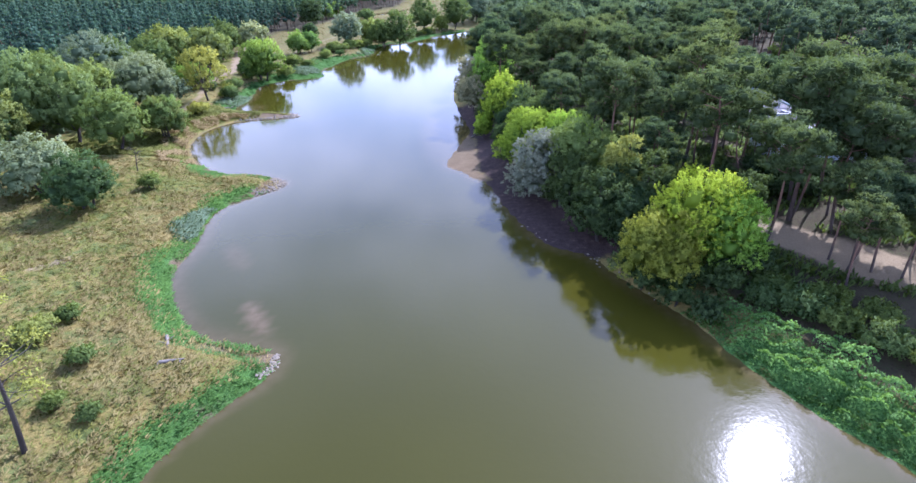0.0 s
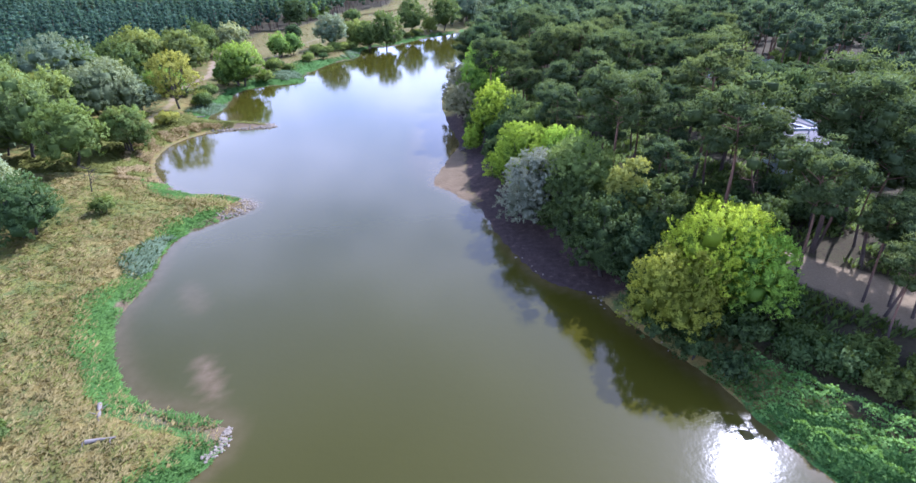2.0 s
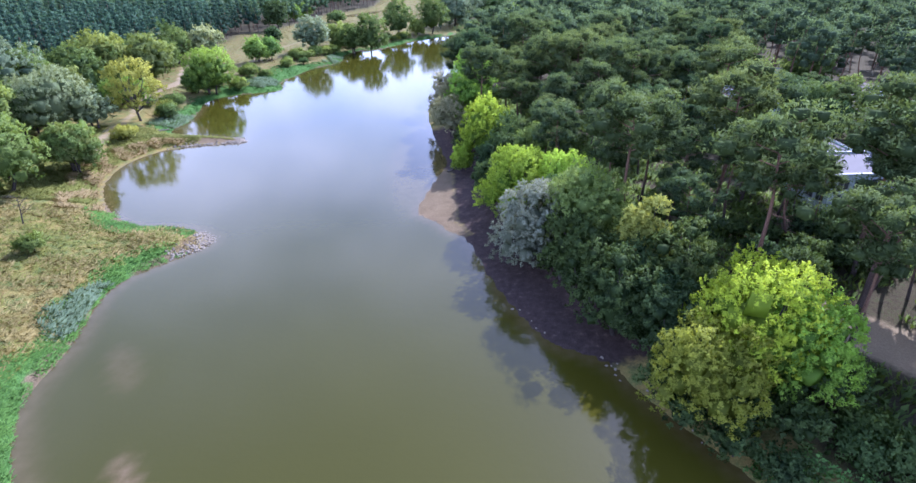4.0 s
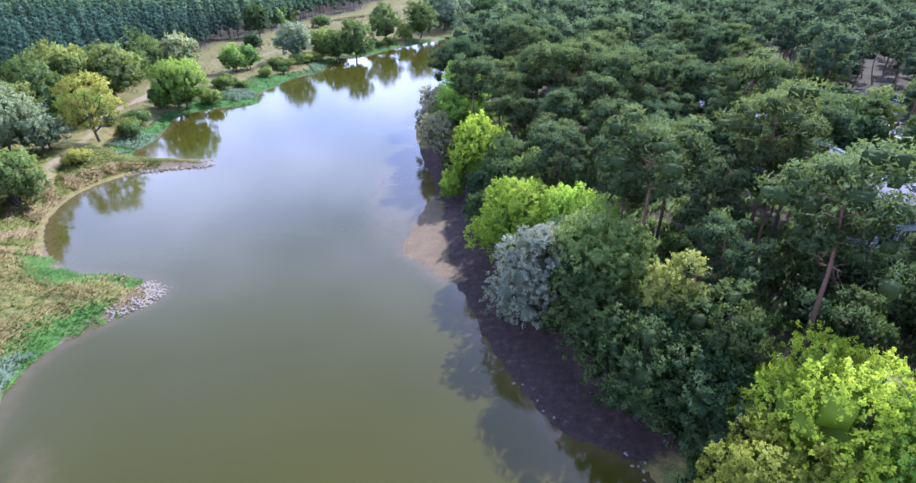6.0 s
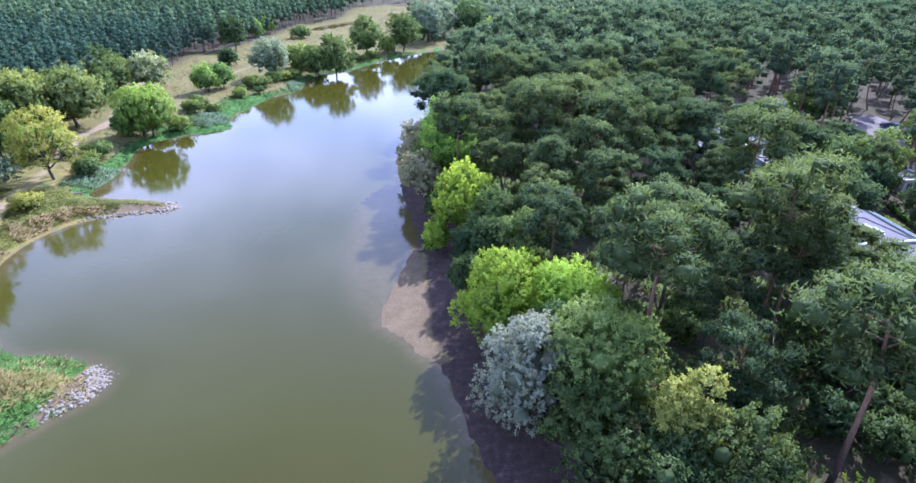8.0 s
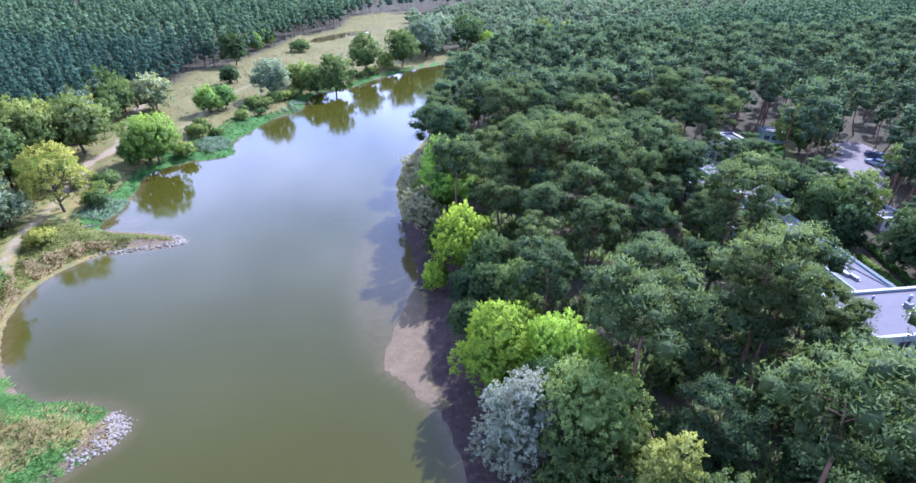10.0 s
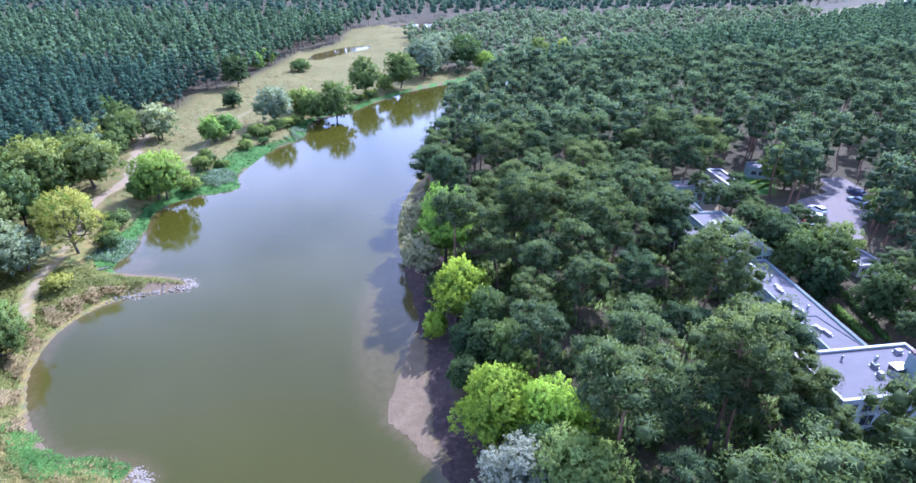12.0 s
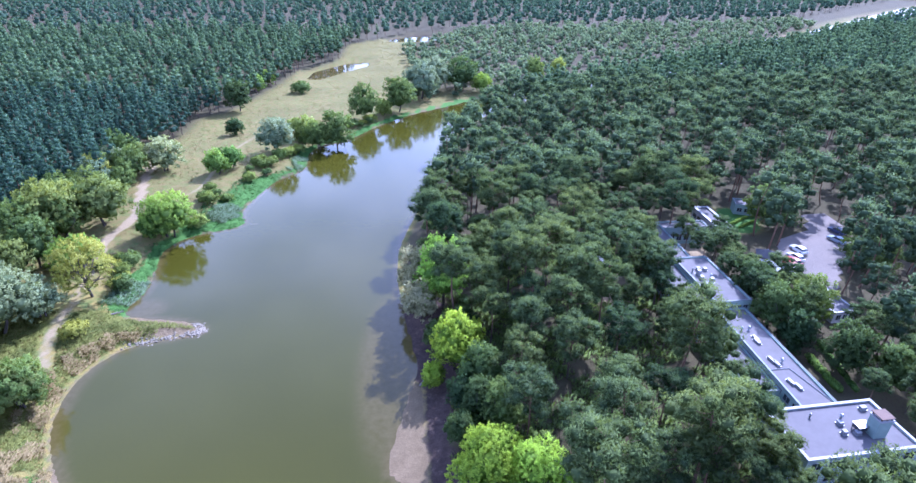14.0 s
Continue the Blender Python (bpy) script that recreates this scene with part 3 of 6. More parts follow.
# ---- trees ----
def pine_parts(height, full=True, low=0.0):
    """Trunk with limbs and crown of a Scots pine: flat pads of needles along crooked limbs, with gaps between them."""
    lean = rng.normal(size=2) * height * 0.04
    top = (lean[0], lean[1], height * 0.93)
    r0 = 0.013 * height + 0.03
    (wood, spine) = stem((0, 0, -0.3), top, r0, 0.05, height * 0.035, 8, 6)
    woods, crown = [wood], []
    first = rng.uniform(0.38, 0.54) - low
    count = int(rng.integers(15, 19)) if full else 12
    spread_r = rng.uniform(0.19, 0.26) * height
    for i in range(count):
        h = first + (0.95 - first) * ((i + rng.uniform(0, 0.9)) / count)
        a = i * 2.4 + rng.uniform(-0.6, 0.6)
        s = (h - first) / (1 - first)
        reach = spread_r * (0.45 + 0.75 * math.sin(math.pi * min(1, 0.28 + 0.6 * s))) * rng.uniform(0.55, 1.15) * (1 - 0.45 * s * s)
        j = min(len(spine) - 1, h / 0.93 * (len(spine) - 1))
        p0 = spine[int(j)] + (spine[min(int(j) + 1, len(spine) - 1)] - spine[int(j)]) * (j % 1)
        tip = p0 + np.array([math.cos(a) * reach, math.sin(a) * reach, reach * rng.uniform(0.1, 0.65)])
        # tint rises with height, so the sunlit crown top is put into the colour
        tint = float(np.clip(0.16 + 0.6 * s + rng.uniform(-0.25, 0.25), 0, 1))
        if full:
            woods.append(stem(p0, tip, 0.06, 0.02, 0.2, 4, 4)[0])
            for q in (1.0, rng.uniform(0.45, 0.7), rng.uniform(0.7, 1.0)):
                r = rng.uniform(0.062, 0.098) * height
                off = rng.normal(size=3) * r * np.array([0.75, 0.75, 0.4]) * (q < 1)
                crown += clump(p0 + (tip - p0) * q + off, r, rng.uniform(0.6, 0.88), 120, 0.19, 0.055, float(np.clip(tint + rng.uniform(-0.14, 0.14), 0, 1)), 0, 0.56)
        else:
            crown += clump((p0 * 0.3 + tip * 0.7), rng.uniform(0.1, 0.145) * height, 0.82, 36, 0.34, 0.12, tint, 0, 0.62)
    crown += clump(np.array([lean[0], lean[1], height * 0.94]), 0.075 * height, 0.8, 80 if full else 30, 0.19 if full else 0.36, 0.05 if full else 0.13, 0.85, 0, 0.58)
    return woods, crown


def tree_thing(name, woods, crown, leaf, bark, label, category="tree"):
    ob = new(name)
    v, f, t, _ = merge(woods)
    part("trunk", mesh_np("trunk", v, f, bark, None, True), ob)
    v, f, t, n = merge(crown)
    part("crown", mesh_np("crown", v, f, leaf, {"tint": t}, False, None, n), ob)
    return tagged(ob, label, category)


def deciduous(height, radius, leaf_long=0.16, lobes=26, per=120, low=0.12, trunks=1, droop=0.0, open_=0.0, upward=0.0):
    """A broad-leaved tree: limbs, and a rounded crown of several boughs, each clothed in leafy shoots that stand out unevenly."""
    woods, crown = [], []
    centre = np.array([0, 0, height * (low + 1) / 2])
    half = np.array([radius, radius, height * (1 - low) / 2])
    for i in range(trunks):
        a = rng.uniform(0, 6.28)
        off = 0.12 * radius * (trunks > 1)
        woods.append(stem((math.cos(a) * off, math.sin(a) * off, -0.3), (math.cos(a) * radius * 0.3 * (trunks > 1), math.sin(a) * radius * 0.3 * (trunks > 1), height * 0.75), 0.02 * height + 0.04, 0.04, 0.05 * height, 6, 6)[0])
    # boughs: one on top, the others round the dome
    count = int(np.clip(9 + radius * 1.6, 10, 20))
    turn = rng.uniform(0, 6.28)
    bough_c, bough_r, bough_t = [], [], []
    for i in range(count):
        s = (i + 0.5) / count
        up = 0.92 - 1.35 * s + rng.uniform(-0.12, 0.12)
        out = math.sqrt(max(0.0, 1 - min(1, abs(up)) ** 2)) * rng.uniform(0.85, 1.05)
        a = turn + i * 2.4 + rng.uniform(-0.35, 0.35)
        r = radius * rng.uniform(0.3, 0.47)
        c = centre + np.array([math.cos(a) * out * (radius - r * 0.85), math.sin(a) * out * (radius - r * 0.85), up * (half[2] - r * 0.8)])
        c[2] = max(c[2], r * 0.55)
        # higher boughs get a lighter tint, painted as lit from above
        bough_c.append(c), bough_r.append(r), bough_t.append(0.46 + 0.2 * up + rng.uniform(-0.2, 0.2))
        if i % 2 == 0 or open_:
            woods.append(stem((0, 0, height * rng.uniform(0.15, 0.4)), c, 0.012 * height, 0.02, 0.06 * height, 4, 4)[0])
    bough_c, bough_r, bough_t = np.array(bough_c), np.array(bough_r), np.array(bough_t)
    stretch = np.array([1.0, 1.0, 0.92 + 0.5 * upward])
    # shoots on the outside of the boughs
    each = 22
    n = int(lobes * per / each)
    pick = rng.choice(count, 4 * n, p=bough_r ** 2 / (bough_r ** 2).sum())
    d = unit(4 * n)
    d[:, 2] = np.where(d[:, 2] < -0.45, -d[:, 2], d[:, 2])
    uneven = 1 + 0.1 * np.sin(d @ rng.normal(size=3) * 4 + pick) + 0.07 * np.sin(d @ rng.normal(size=3) * 8 + pick * 2)
    p = bough_c[pick] + d * stretch * (bough_r[pick] * uneven * rng.uniform(0.55, 1.05, 4 * n) ** 0.8)[:, None]
    deep = np.zeros(4 * n, bool)
    for i in range(count):
        deep |= (np.linalg.norm((p - bough_c[i]) / stretch, axis=1) < 0.74 * bough_r[i]) & (pick != i)
    keep = np.where(~deep & (p[:, 2] > 0.1))[0][:n]
    p, d, pick = p[keep], d[keep], pick[keep]
    n = len(p)
    way = d * 0.8 + unit(n) * 0.45
    way[:, 2] += 0.25 + upward - 2.2 * droop
    way /= np.linalg.norm(way, axis=1, keepdims=True)
    size = leaf_long * rng.uniform(2.6, 5.2, n) * (1 + 0.5 * upward)
    along = rng.uniform(0, 1, (n, each))
    spot = p[:, None] + way[:, None] * (along * size[:, None])[:, :, None] + rng.normal(size=(n, each, 3)) * (leaf_long * (1.35 - 0.8 * along))[:, :, None]
    v, f = leaves(spot.reshape(-1, 3), leaf_long, leaf_long * 0.5, np.repeat(way, each, 0) * 0.7, droop)
    whole = (p - centre) / half
    whole /= np.linalg.norm(whole, axis=1, keepdims=True) + 1e-9
    face = soften(np.repeat(d * 0.7 + whole * 0.4, each, 0), 0.24, 0.3)
    # tone paints light too: paler towards the crown top and shoot tips
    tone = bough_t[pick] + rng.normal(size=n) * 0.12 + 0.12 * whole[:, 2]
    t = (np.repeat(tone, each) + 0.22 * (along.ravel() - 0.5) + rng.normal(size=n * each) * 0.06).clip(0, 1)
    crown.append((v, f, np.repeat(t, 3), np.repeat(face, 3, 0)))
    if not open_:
        # near-dark core tints put shade into the depth of the crown
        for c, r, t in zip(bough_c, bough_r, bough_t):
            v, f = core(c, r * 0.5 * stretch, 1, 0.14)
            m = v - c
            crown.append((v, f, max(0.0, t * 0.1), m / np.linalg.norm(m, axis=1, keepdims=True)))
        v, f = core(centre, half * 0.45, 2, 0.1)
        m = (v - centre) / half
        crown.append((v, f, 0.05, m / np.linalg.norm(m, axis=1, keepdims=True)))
    return woods, crown


def place(ob, x, y, size=1.0, turn=None, sink=0.0):
    """Sets a thing on the ground at a point of the plan."""
    a = rng.uniform(0, 360) if turn is None else turn
    ob.matrix_basis = pose(x * K, y * K, ground_at(x * K, y * K) - sink, 0, 0, a) @ Matrix.Scale(size, 4)
    return ob


def copy_to(ob, x, y, size, label="", group=""):
    a = rng.uniform(0, 360)
    c = copy_thing(ob, Matrix.Identity(4))
    c.matrix_basis = pose(x * K, y * K, ground_at(x * K, y * K) - 0.05, rng.uniform(-2.5, 2.5), rng.uniform(-2.5, 2.5), a) @ Matrix.Scale(size, 4)
    return tagged(c, label, "", group)


# x, y, height, radius, leaf, trunks, label
BANK_TREES = [
    (21.4, 43.6, 9.0, 4.6, "lime", 2, "tall lime-green ash-leaved maple bushing out over the river bank"),
    (17.7, 41.5, 6.8, 3.8, "yl", 2, "yellow-green bushy tree beside the lime-green one on the bank"),
    (23.2, 42.0, 7.2, 3.6, "freshlime", 2, "fresh green bushy tree beside the lime-green one"),
    (9.8, 61.1, 8.3, 3.8, "silver", 2, "silver-grey willow leaning over the muddy shore"),
    (14.4, 59.6, 9.2, 4.3, "greenwillow", 2, "light green willow among bank shrubs"),
    (9.4, 69.0, 7.9, 4.0, "lime", 2, "bright lime-green bank tree behind the silver willow"),
    (14.2, 66.6, 7.6, 3.8, "freshlime", 2, "bright lime-green bank tree in the sun"),
    (17.2, 53.4, 8.8, 2.3, "yellow", 1, "small tree with yellowing leaves"),
    (16.2, 51.6, 6.6, 2.6, "dark", 2, "green bank shrub, leaf colour darkened for shade"),
    (17.4, 48.6, 6.0, 2.6, "dark", 2, "green bank shrub beneath the pines, leaf colour darkened for shade"),
    (12.6, 63.4, 7.0, 2.4, "mid", 2, "green bank shrub between the willows"),
    (14.6, 49.8, 7.6, 3.2, "dark", 1, "green tree over the muddy shore, leaf colour darkened for shade"),
    (13.6, 53.6, 7.2, 3.0, "dark", 1, "green tree over the muddy shore, leaf colour darkened for shade"),
    (12.2, 57.2, 7.0, 2.4, "dark", 2, "green bank shrub, leaf colour darkened for shade"),
    (17.4, 45.8, 6.2, 3.0, "dark", 1, "green bank shrub beneath the pines, leaf colour darkened for shade"),
    (19.2, 50.6, 8.0, 3.2, "dark", 2, "green tree beneath the pines"),
]
SHADE_TREES = [
    (12.0, 76.4, 7.6, 2.9, "mid", 1, "green tree on the bank above the sand bar"),
    (9.6, 78.2, 6.4, 2.4, "dark", 2, "dark shrub above the sand bar"),
    (10.4, 83.4, 7.4, 2.8, "mid", 2, "green bank tree above the sand bar"),
    (56.6, 80.8, 7.6, 3.0, "dark", 1, "dark round tree on the lawn by the long wing"),
    (60.4, 77.2, 6.8, 2.6, "mid", 1, "green garden tree beside the path"),
    (58.2, 91.0, 8.2, 3.0, "mid", 1, "green tree beside the low pavilion"),
    (52.8, 96.6, 7.8, 2.8, "dark", 1, "dark green tree at the back of the hall"),
    (52.6, 90.2, 8.0, 3.0, "mid", 1, "green tree at the corner of the hall"),
    (53.2, 85.6, 6.4, 2.2, "dark", 1, "dark green tree beside the long wing"),
    (6.8, 102.4, 12.2, 4.3, "freshlime", 1, "tall light green poplar at the water's edge"),
    (2.8, 107.5, 8.6, 3.1, "silver", 2, "grey willow overhanging the water"),
    (3.2, 100.2, 6.4, 2.8, "silver", 2, "low grey willow overhanging the water"),
    (7.8, 88.4, 8.4, 3.7, "lime", 2, "yellow-green bush glowing in the sun on the bank"),
    (4.4, 86.0, 3.3, 1.3, "lime", 1, "small lime-green bush at the shore"),
    (7.6, 92.5, 6.0, 2.2, "mid", 2, "green shrub on the steep bank"),
    (5.6, 94.0, 4.0, 1.8, "dark", 2, "dark shrub hanging over the shore"),
]
SHORE_TREES = [
    (7.8, 80.5, 4.6, 2.0, "dark", 2, "dark shrub above the sand bar"),
    (7.0, 75.5, 4.0, 1.8, "dark", 2, "dark shrub above the sand bar"),
    (-63.0, 80.1, 13.4, 6.2, "pale", 2, "tall pale green poplar at the forest edge"),
    (-57.6, 81.8, 13.0, 4.8, "pale", 1, "tall pale green poplar at the forest edge"),
    (-62.5, 73.0, 9.8, 5.0, "olive", 2, "broad olive-green tree on the bank"),
    (-50.3, 62.5, 6.4, 4.6, "greyolive", 3, "spreading grey-green willow with bare lower limbs"),
    (-41.6, 57.3, 6.5, 3.9, "mid", 3, "dense dark green bush in the dry grass"),
    (-49.6, 78.6, 8.9, 4.6, "light", 1, "light green tree with thin crown"),
    (-45.9, 86.0, 6.8, 3.3, "light", 2, "light green bush near the shore"),
    (-68.0, 108.0, 13.2, 7.6, "poplar", 2, "large silver-leaved white poplar"),
    (-57.6, 101.0, 10.5, 6.4, "poplar", 2, "silver-leaved white poplar beside the track"),
    (-53.6, 104.2, 6.8, 3.4, "poplar", 2, "lower silver-leaved poplar beside the track"),
    (-49.4, 110.2, 10.4, 4.4, "yellow", 1, "open-crowned tree with yellowing leaves by the track"),
    (-56.8, 120.4, 4.2, 4.6, "bright", 3, "low bright green shrub by the track"),
    (-44.9, 131.6, 9.0, 5.2, "bright", 3, "round bright green willow bush on the shore"),
    (-47.6, 131.2, 4.6, 2.7, "bright", 2, "low bright green bush beside the round one"),
]
MEADOW_TREES = [
    (-58.6, 136.3, 10.2, 5.0, "olive", 2, "olive-green tree at the edge of the pine forest"),
    (-65.7, 131.7, 11.0, 6.0, "olive", 2, "olive-green tree at the edge of the pine forest"),
    (-58.6, 167.5, 7.9, 4.2, "greyolive", 2, "grey-green tree standing in the meadow"),
    (-44.9, 164.5, 5.0, 2.6, "bright", 2, "bright green meadow bush"),
    (-42.8, 168.6, 4.8, 2.4, "bright", 2, "bright green meadow bush"),
    (-33.8, 180.6, 9.5, 4.8, "greyolive", 1, "lone grey-green tree on the shore"),
    (-29.2, 194.0, 6.0, 4.2, "light", 2, "light green shrubs behind the shore"),
    (-23.3, 186.4, 8.0, 3.8, "mid", 2, "rounded green tree at the water"),
    (-18.2, 188.0, 11.6, 4.6, "mid", 1, "tall green tree at the water"),
    (-11.6, 214.4, 11.2, 5.2, "mid", 1, "tall green tree on the far bank"),
    (-5.6, 219.5, 4.8, 2.5, "light", 1, "small light green bush on the far bank"),
    (-0.4, 224.4, 12.0, 5.4, "mid", 1, "leafy green tree on the far bank"),
    (7.7, 242.6, 13.9, 7.5, "greyolive", 2, "broad grey-green tree on the far bank"),
    (14.0, 254.5, 13.0, 7.0, "greyolive", 2, "grey-green tree on the far bank"),
    (25.0, 257.0, 12.4, 7.0, "mid", 2, "green tree on the far bank"),
    (32.6, 253.8, 6.4, 3.6, "bright", 1, "bright green bush on the far bank"),
]
FAR_TREES = [
    (59.0, 275.0, 10.3, 3.9, "light", 1, "light green tree on the far bank"),
    (72.0, 284.5, 7.4, 3.0, "light", 1, "light green tree on the far bank"),
    (-56.3, 255.7, 5.6, 3.0, "bright", 1, "bright green bush at the forest edge"),
    (-54.0, 266.3, 5.1, 2.4, "bright", 1, "bright green bush at the forest edge"),
    (-54.7, 224.3, 10.3, 4.4, "dark", 1, "dark rounded tree at the meadow's end"),
    (-38.7, 251.9, 3.4, 3.2, "mid", 2, "low green bush in the meadow"),
    (-49.8, 198.1, 4.1, 1.9, "dark", 1, "small dark tree in the meadow"),
    (-46.5, 86.3, 6.2, 3.6, "olive", 2, "olive-green bush above the shore"),
    (73.3, 123.0, 8.4, 4.6, "mid", 1, "round green tree by the car park"),
    (81.0, 106.6, 6.3, 4.7, "mid", 2, "round green tree by the car park"),
    (85.0, 97.0, 7.0, 3.2, "yellow", 1, "weeping tree with yellowing leaves"),
]
TREES = BANK_TREES + SHADE_TREES + SHORE_TREES + MEADOW_TREES + FAR_TREES


def build_trees():
    for x, y, h, r, leaf, trunks, label in TREES:
        far = math.hypot(x, y - 25)
        near = far < 60
        long = 0.13 if near else (0.2 if far < 120 else 0.4)
        per = (360 if near else (210 if far < 120 else 80))
        lobes = int(np.clip((14 + r * 6.0) * max(1.0, h / (2.7 * r)), 16, 50))
        if near and leaf in ("lime", "yl", "bright", "freshlime", "greenwillow", "silver"):
            lobes, long = int(lobes * 2.2), 0.105
        openness = 0.75 if leaf == "yellow" else 0.0
        low = -0.24 if near else -0.08 if leaf == "yellow" else -0.15
        shoots = 0.35 if leaf in ("lime", "yl", "bright", "freshlime") else (0.25 if leaf == "pale" else 0.0)
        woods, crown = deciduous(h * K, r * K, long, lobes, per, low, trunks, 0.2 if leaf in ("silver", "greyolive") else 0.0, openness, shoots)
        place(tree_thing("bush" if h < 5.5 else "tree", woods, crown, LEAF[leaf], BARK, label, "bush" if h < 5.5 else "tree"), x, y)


build_trees()


def scatter(area, gap, keep, tries, taken=None):
    """Points no closer to one another than gap, in a box of the plan, where keep allows them."""
    x0, y0, x1, y1 = area
    cell, done, grid = gap, [], {}
    xs, ys = rng.uniform(x0, x1, tries), rng.uniform(y0, y1, tries)
    ok = keep(xs, ys)
    for px, py, good in zip(xs, ys, ok):
        if not good:
            continue
        i, j = int(px // cell), int(py // cell)
        if all((px - qx) ** 2 + (py - qy) ** 2 > gap * gap for a in (-1, 0, 1) for b in (-1, 0, 1) for qx, qy in grid.get((i + a, j + b), ())):
            grid.setdefault((i, j), []).append((px, py))
            done.append((px, py))
    return done


OPEN = [(24.6, 47.6, 3.2), (18.4, 77.6, 3.2), (17.6, 73.8, 2.4), (24.5, 82.0, 2.6), (13.5, 86.5, 2.0), (28.5, 67.0, 2.2), (20.6, 76.2, 3.4), (19.4, 72.4, 2.2), (36.8, 78.0, 3.6), (33.2, 73.5, 2.0), (26.2, 60.8, 3.2), (31.5, 75.0, 2.4), (24.9, 85.2, 2.8), (25.6, 55.4, 2.8), (34.0, 57.6, 2.6), (30.4, 57.0, 3.0), (8.5, 103.0, 5.0), (5.5, 109.0, 4.0)]
BROAD = np.array([(t[0], t[1], t[3]) for t in TREES])


def pine_ground(x, y):
    """Where pines stand on the right bank (plan units)."""
    X, Y = x * K, y * K
    d = to_line(X, Y, BANK_R)
    ok = (d > np.where(y > 108, 3.5, 8.5)) & ~within(X, Y, RIVER) & (x > 0)
    ok &= ~within(X, Y, SANDY) & (to_line(X, Y, PATH_R) > 4.0)
    for shape in (PAVED, GARDEN, COURT, YARD, CLEARING):
        ok &= ~within(X, Y, shape)
    ok &= ~((x > 36.5) & (x < 54.5) & (y > 60) & (y < 118))
    ok &= ~((x > 53) & (x < 60) & (y > 72) & (y < 92))
    ok &= ~((x > 56) & (x < 69) & (y > 88) & (y < 112))
    ok &= ~((x > 56) & (x < 66) & (y > 112) & (y < 130))
    ok &= ~((x > 20) & (x < 40) & (y > 18) & (y < 36)) & ~((x > 20) & (x < 31.5) & (y < 41))
    ok &= ~((x > 31) & (x < 37) & (y > 105) & (y < 113)) & ~((x < 13) & (y > 64) & (y < 86)) & ~((x > 38) & (x < 56) & (y > 55) & (y < 62))
    for cx, cy, cr in OPEN:
        ok &= (x - cx) ** 2 + (y - cy) ** 2 > cr * cr
    for bx, by, br in BROAD:
        if bx > 0:
            ok &= (x - bx) ** 2 + (y - by) ** 2 > (br * 0.8 + 1.0) ** 2
    return ok


PINES_WEST = [(28.2, 64.6), (34.0, 50.4), (36.0, 47.0), (35.6, 53.8), (37.6, 50.4), (38.2, 45.4), (38.6, 53.6), (41.2, 49.0), (39.9, 108.9), (40.6, 115.6), (37.4, 101.2), (39.4, 75.8), (38.6, 79.6), (39.8, 83.4), (38.8, 86.2), (39.6, 92.6), (38.4, 95.2), (39.5, 100.6), (38.6, 104.6), (40.4, 112.0), (38.0, 70.6), (37.6, 66.0), (35.2, 64.8), (35.0, 69.2)]
PINES_EAST = [(52.2, 93.6), (51.9, 100.6), (51.6, 107.4), (50.6, 112.6), (59.8, 97.6), (63.8, 88.2), (55.0, 74.4), (58.0, 66.2), (61.0, 69.4), (63.8, 73.4), (36.6, 61.6), (36.8, 73.4), (38.0, 82.6), (37.2, 89.4), (38.9, 97.6), (39.4, 108.2), (54.6, 95.4), (57.4, 99.6), (53.6, 103.0), (58.6, 93.4), (55.8, 89.6), (53.8, 108.4), (57.6, 111.4), (64.4, 84.8), (67.6, 82.6), (62.6, 79.0), (59.4, 73.6), (56.6, 69.4), (55.4, 62.2), (66.4, 77.4), (70.6, 88.4), (58.8, 115.8), (54.2, 99.2)]
PINES_EXTRA = PINES_WEST + PINES_EAST


def build_pines():
    kinds = []
    for i in range(9):
        bare = 0.13 if i >= 5 else 0.02
        h = 15.6 * rng.uniform(0.9, 1.06) * (1 + 0.3 * bare)
        woods, crown = pine_parts(h, True, -bare)
        kinds.append(tree_thing("pine_tree", woods, crown, LEAF["pine"], BARK_PINE, "tall Scots pine with bare reddish trunk and clumped dark crown"))
        tagged(kinds[-1], group="pines on the river bank")
    spots = scatter((5, 30, 62, 131), 5.0, pine_ground, 9000) + PINES_EXTRA + [(33.4, 40.4), (34.6, 41.6), (35.3, 40.1), (36.9, 38.8), (33.0, 42.3), (38.6, 38.6), (41.0, 39.6)]
    spots.sort(key=lambda s: (s[0] - 20) ** 2 + (s[1] - 70) ** 2)
    near, rest = spots[:190], spots[190:]
    for i, (x, y) in enumerate(near):
        size = rng.uniform(0.58, 0.72) if x > 30 and y < 46 else rng.uniform(0.7, 1.22) if not (34.5 < x < 72 and 56 < y < 118) else rng.uniform(0.5, 0.66) if y < 96 or x > 43 else rng.uniform(0.7, 0.9)
        if i < len(kinds):
            place(kinds[i], x, y, size, None, 0.05)
        else:
            open_stand = 25 < x < 43 and 36 < y < 66 or (x - 20) ** 2 + (y - 75) ** 2 < 60
            copy_to(kinds[int(rng.integers(5, 9)) if open_stand else int(rng.integers(0, 6))], x, y, size)
    return rest


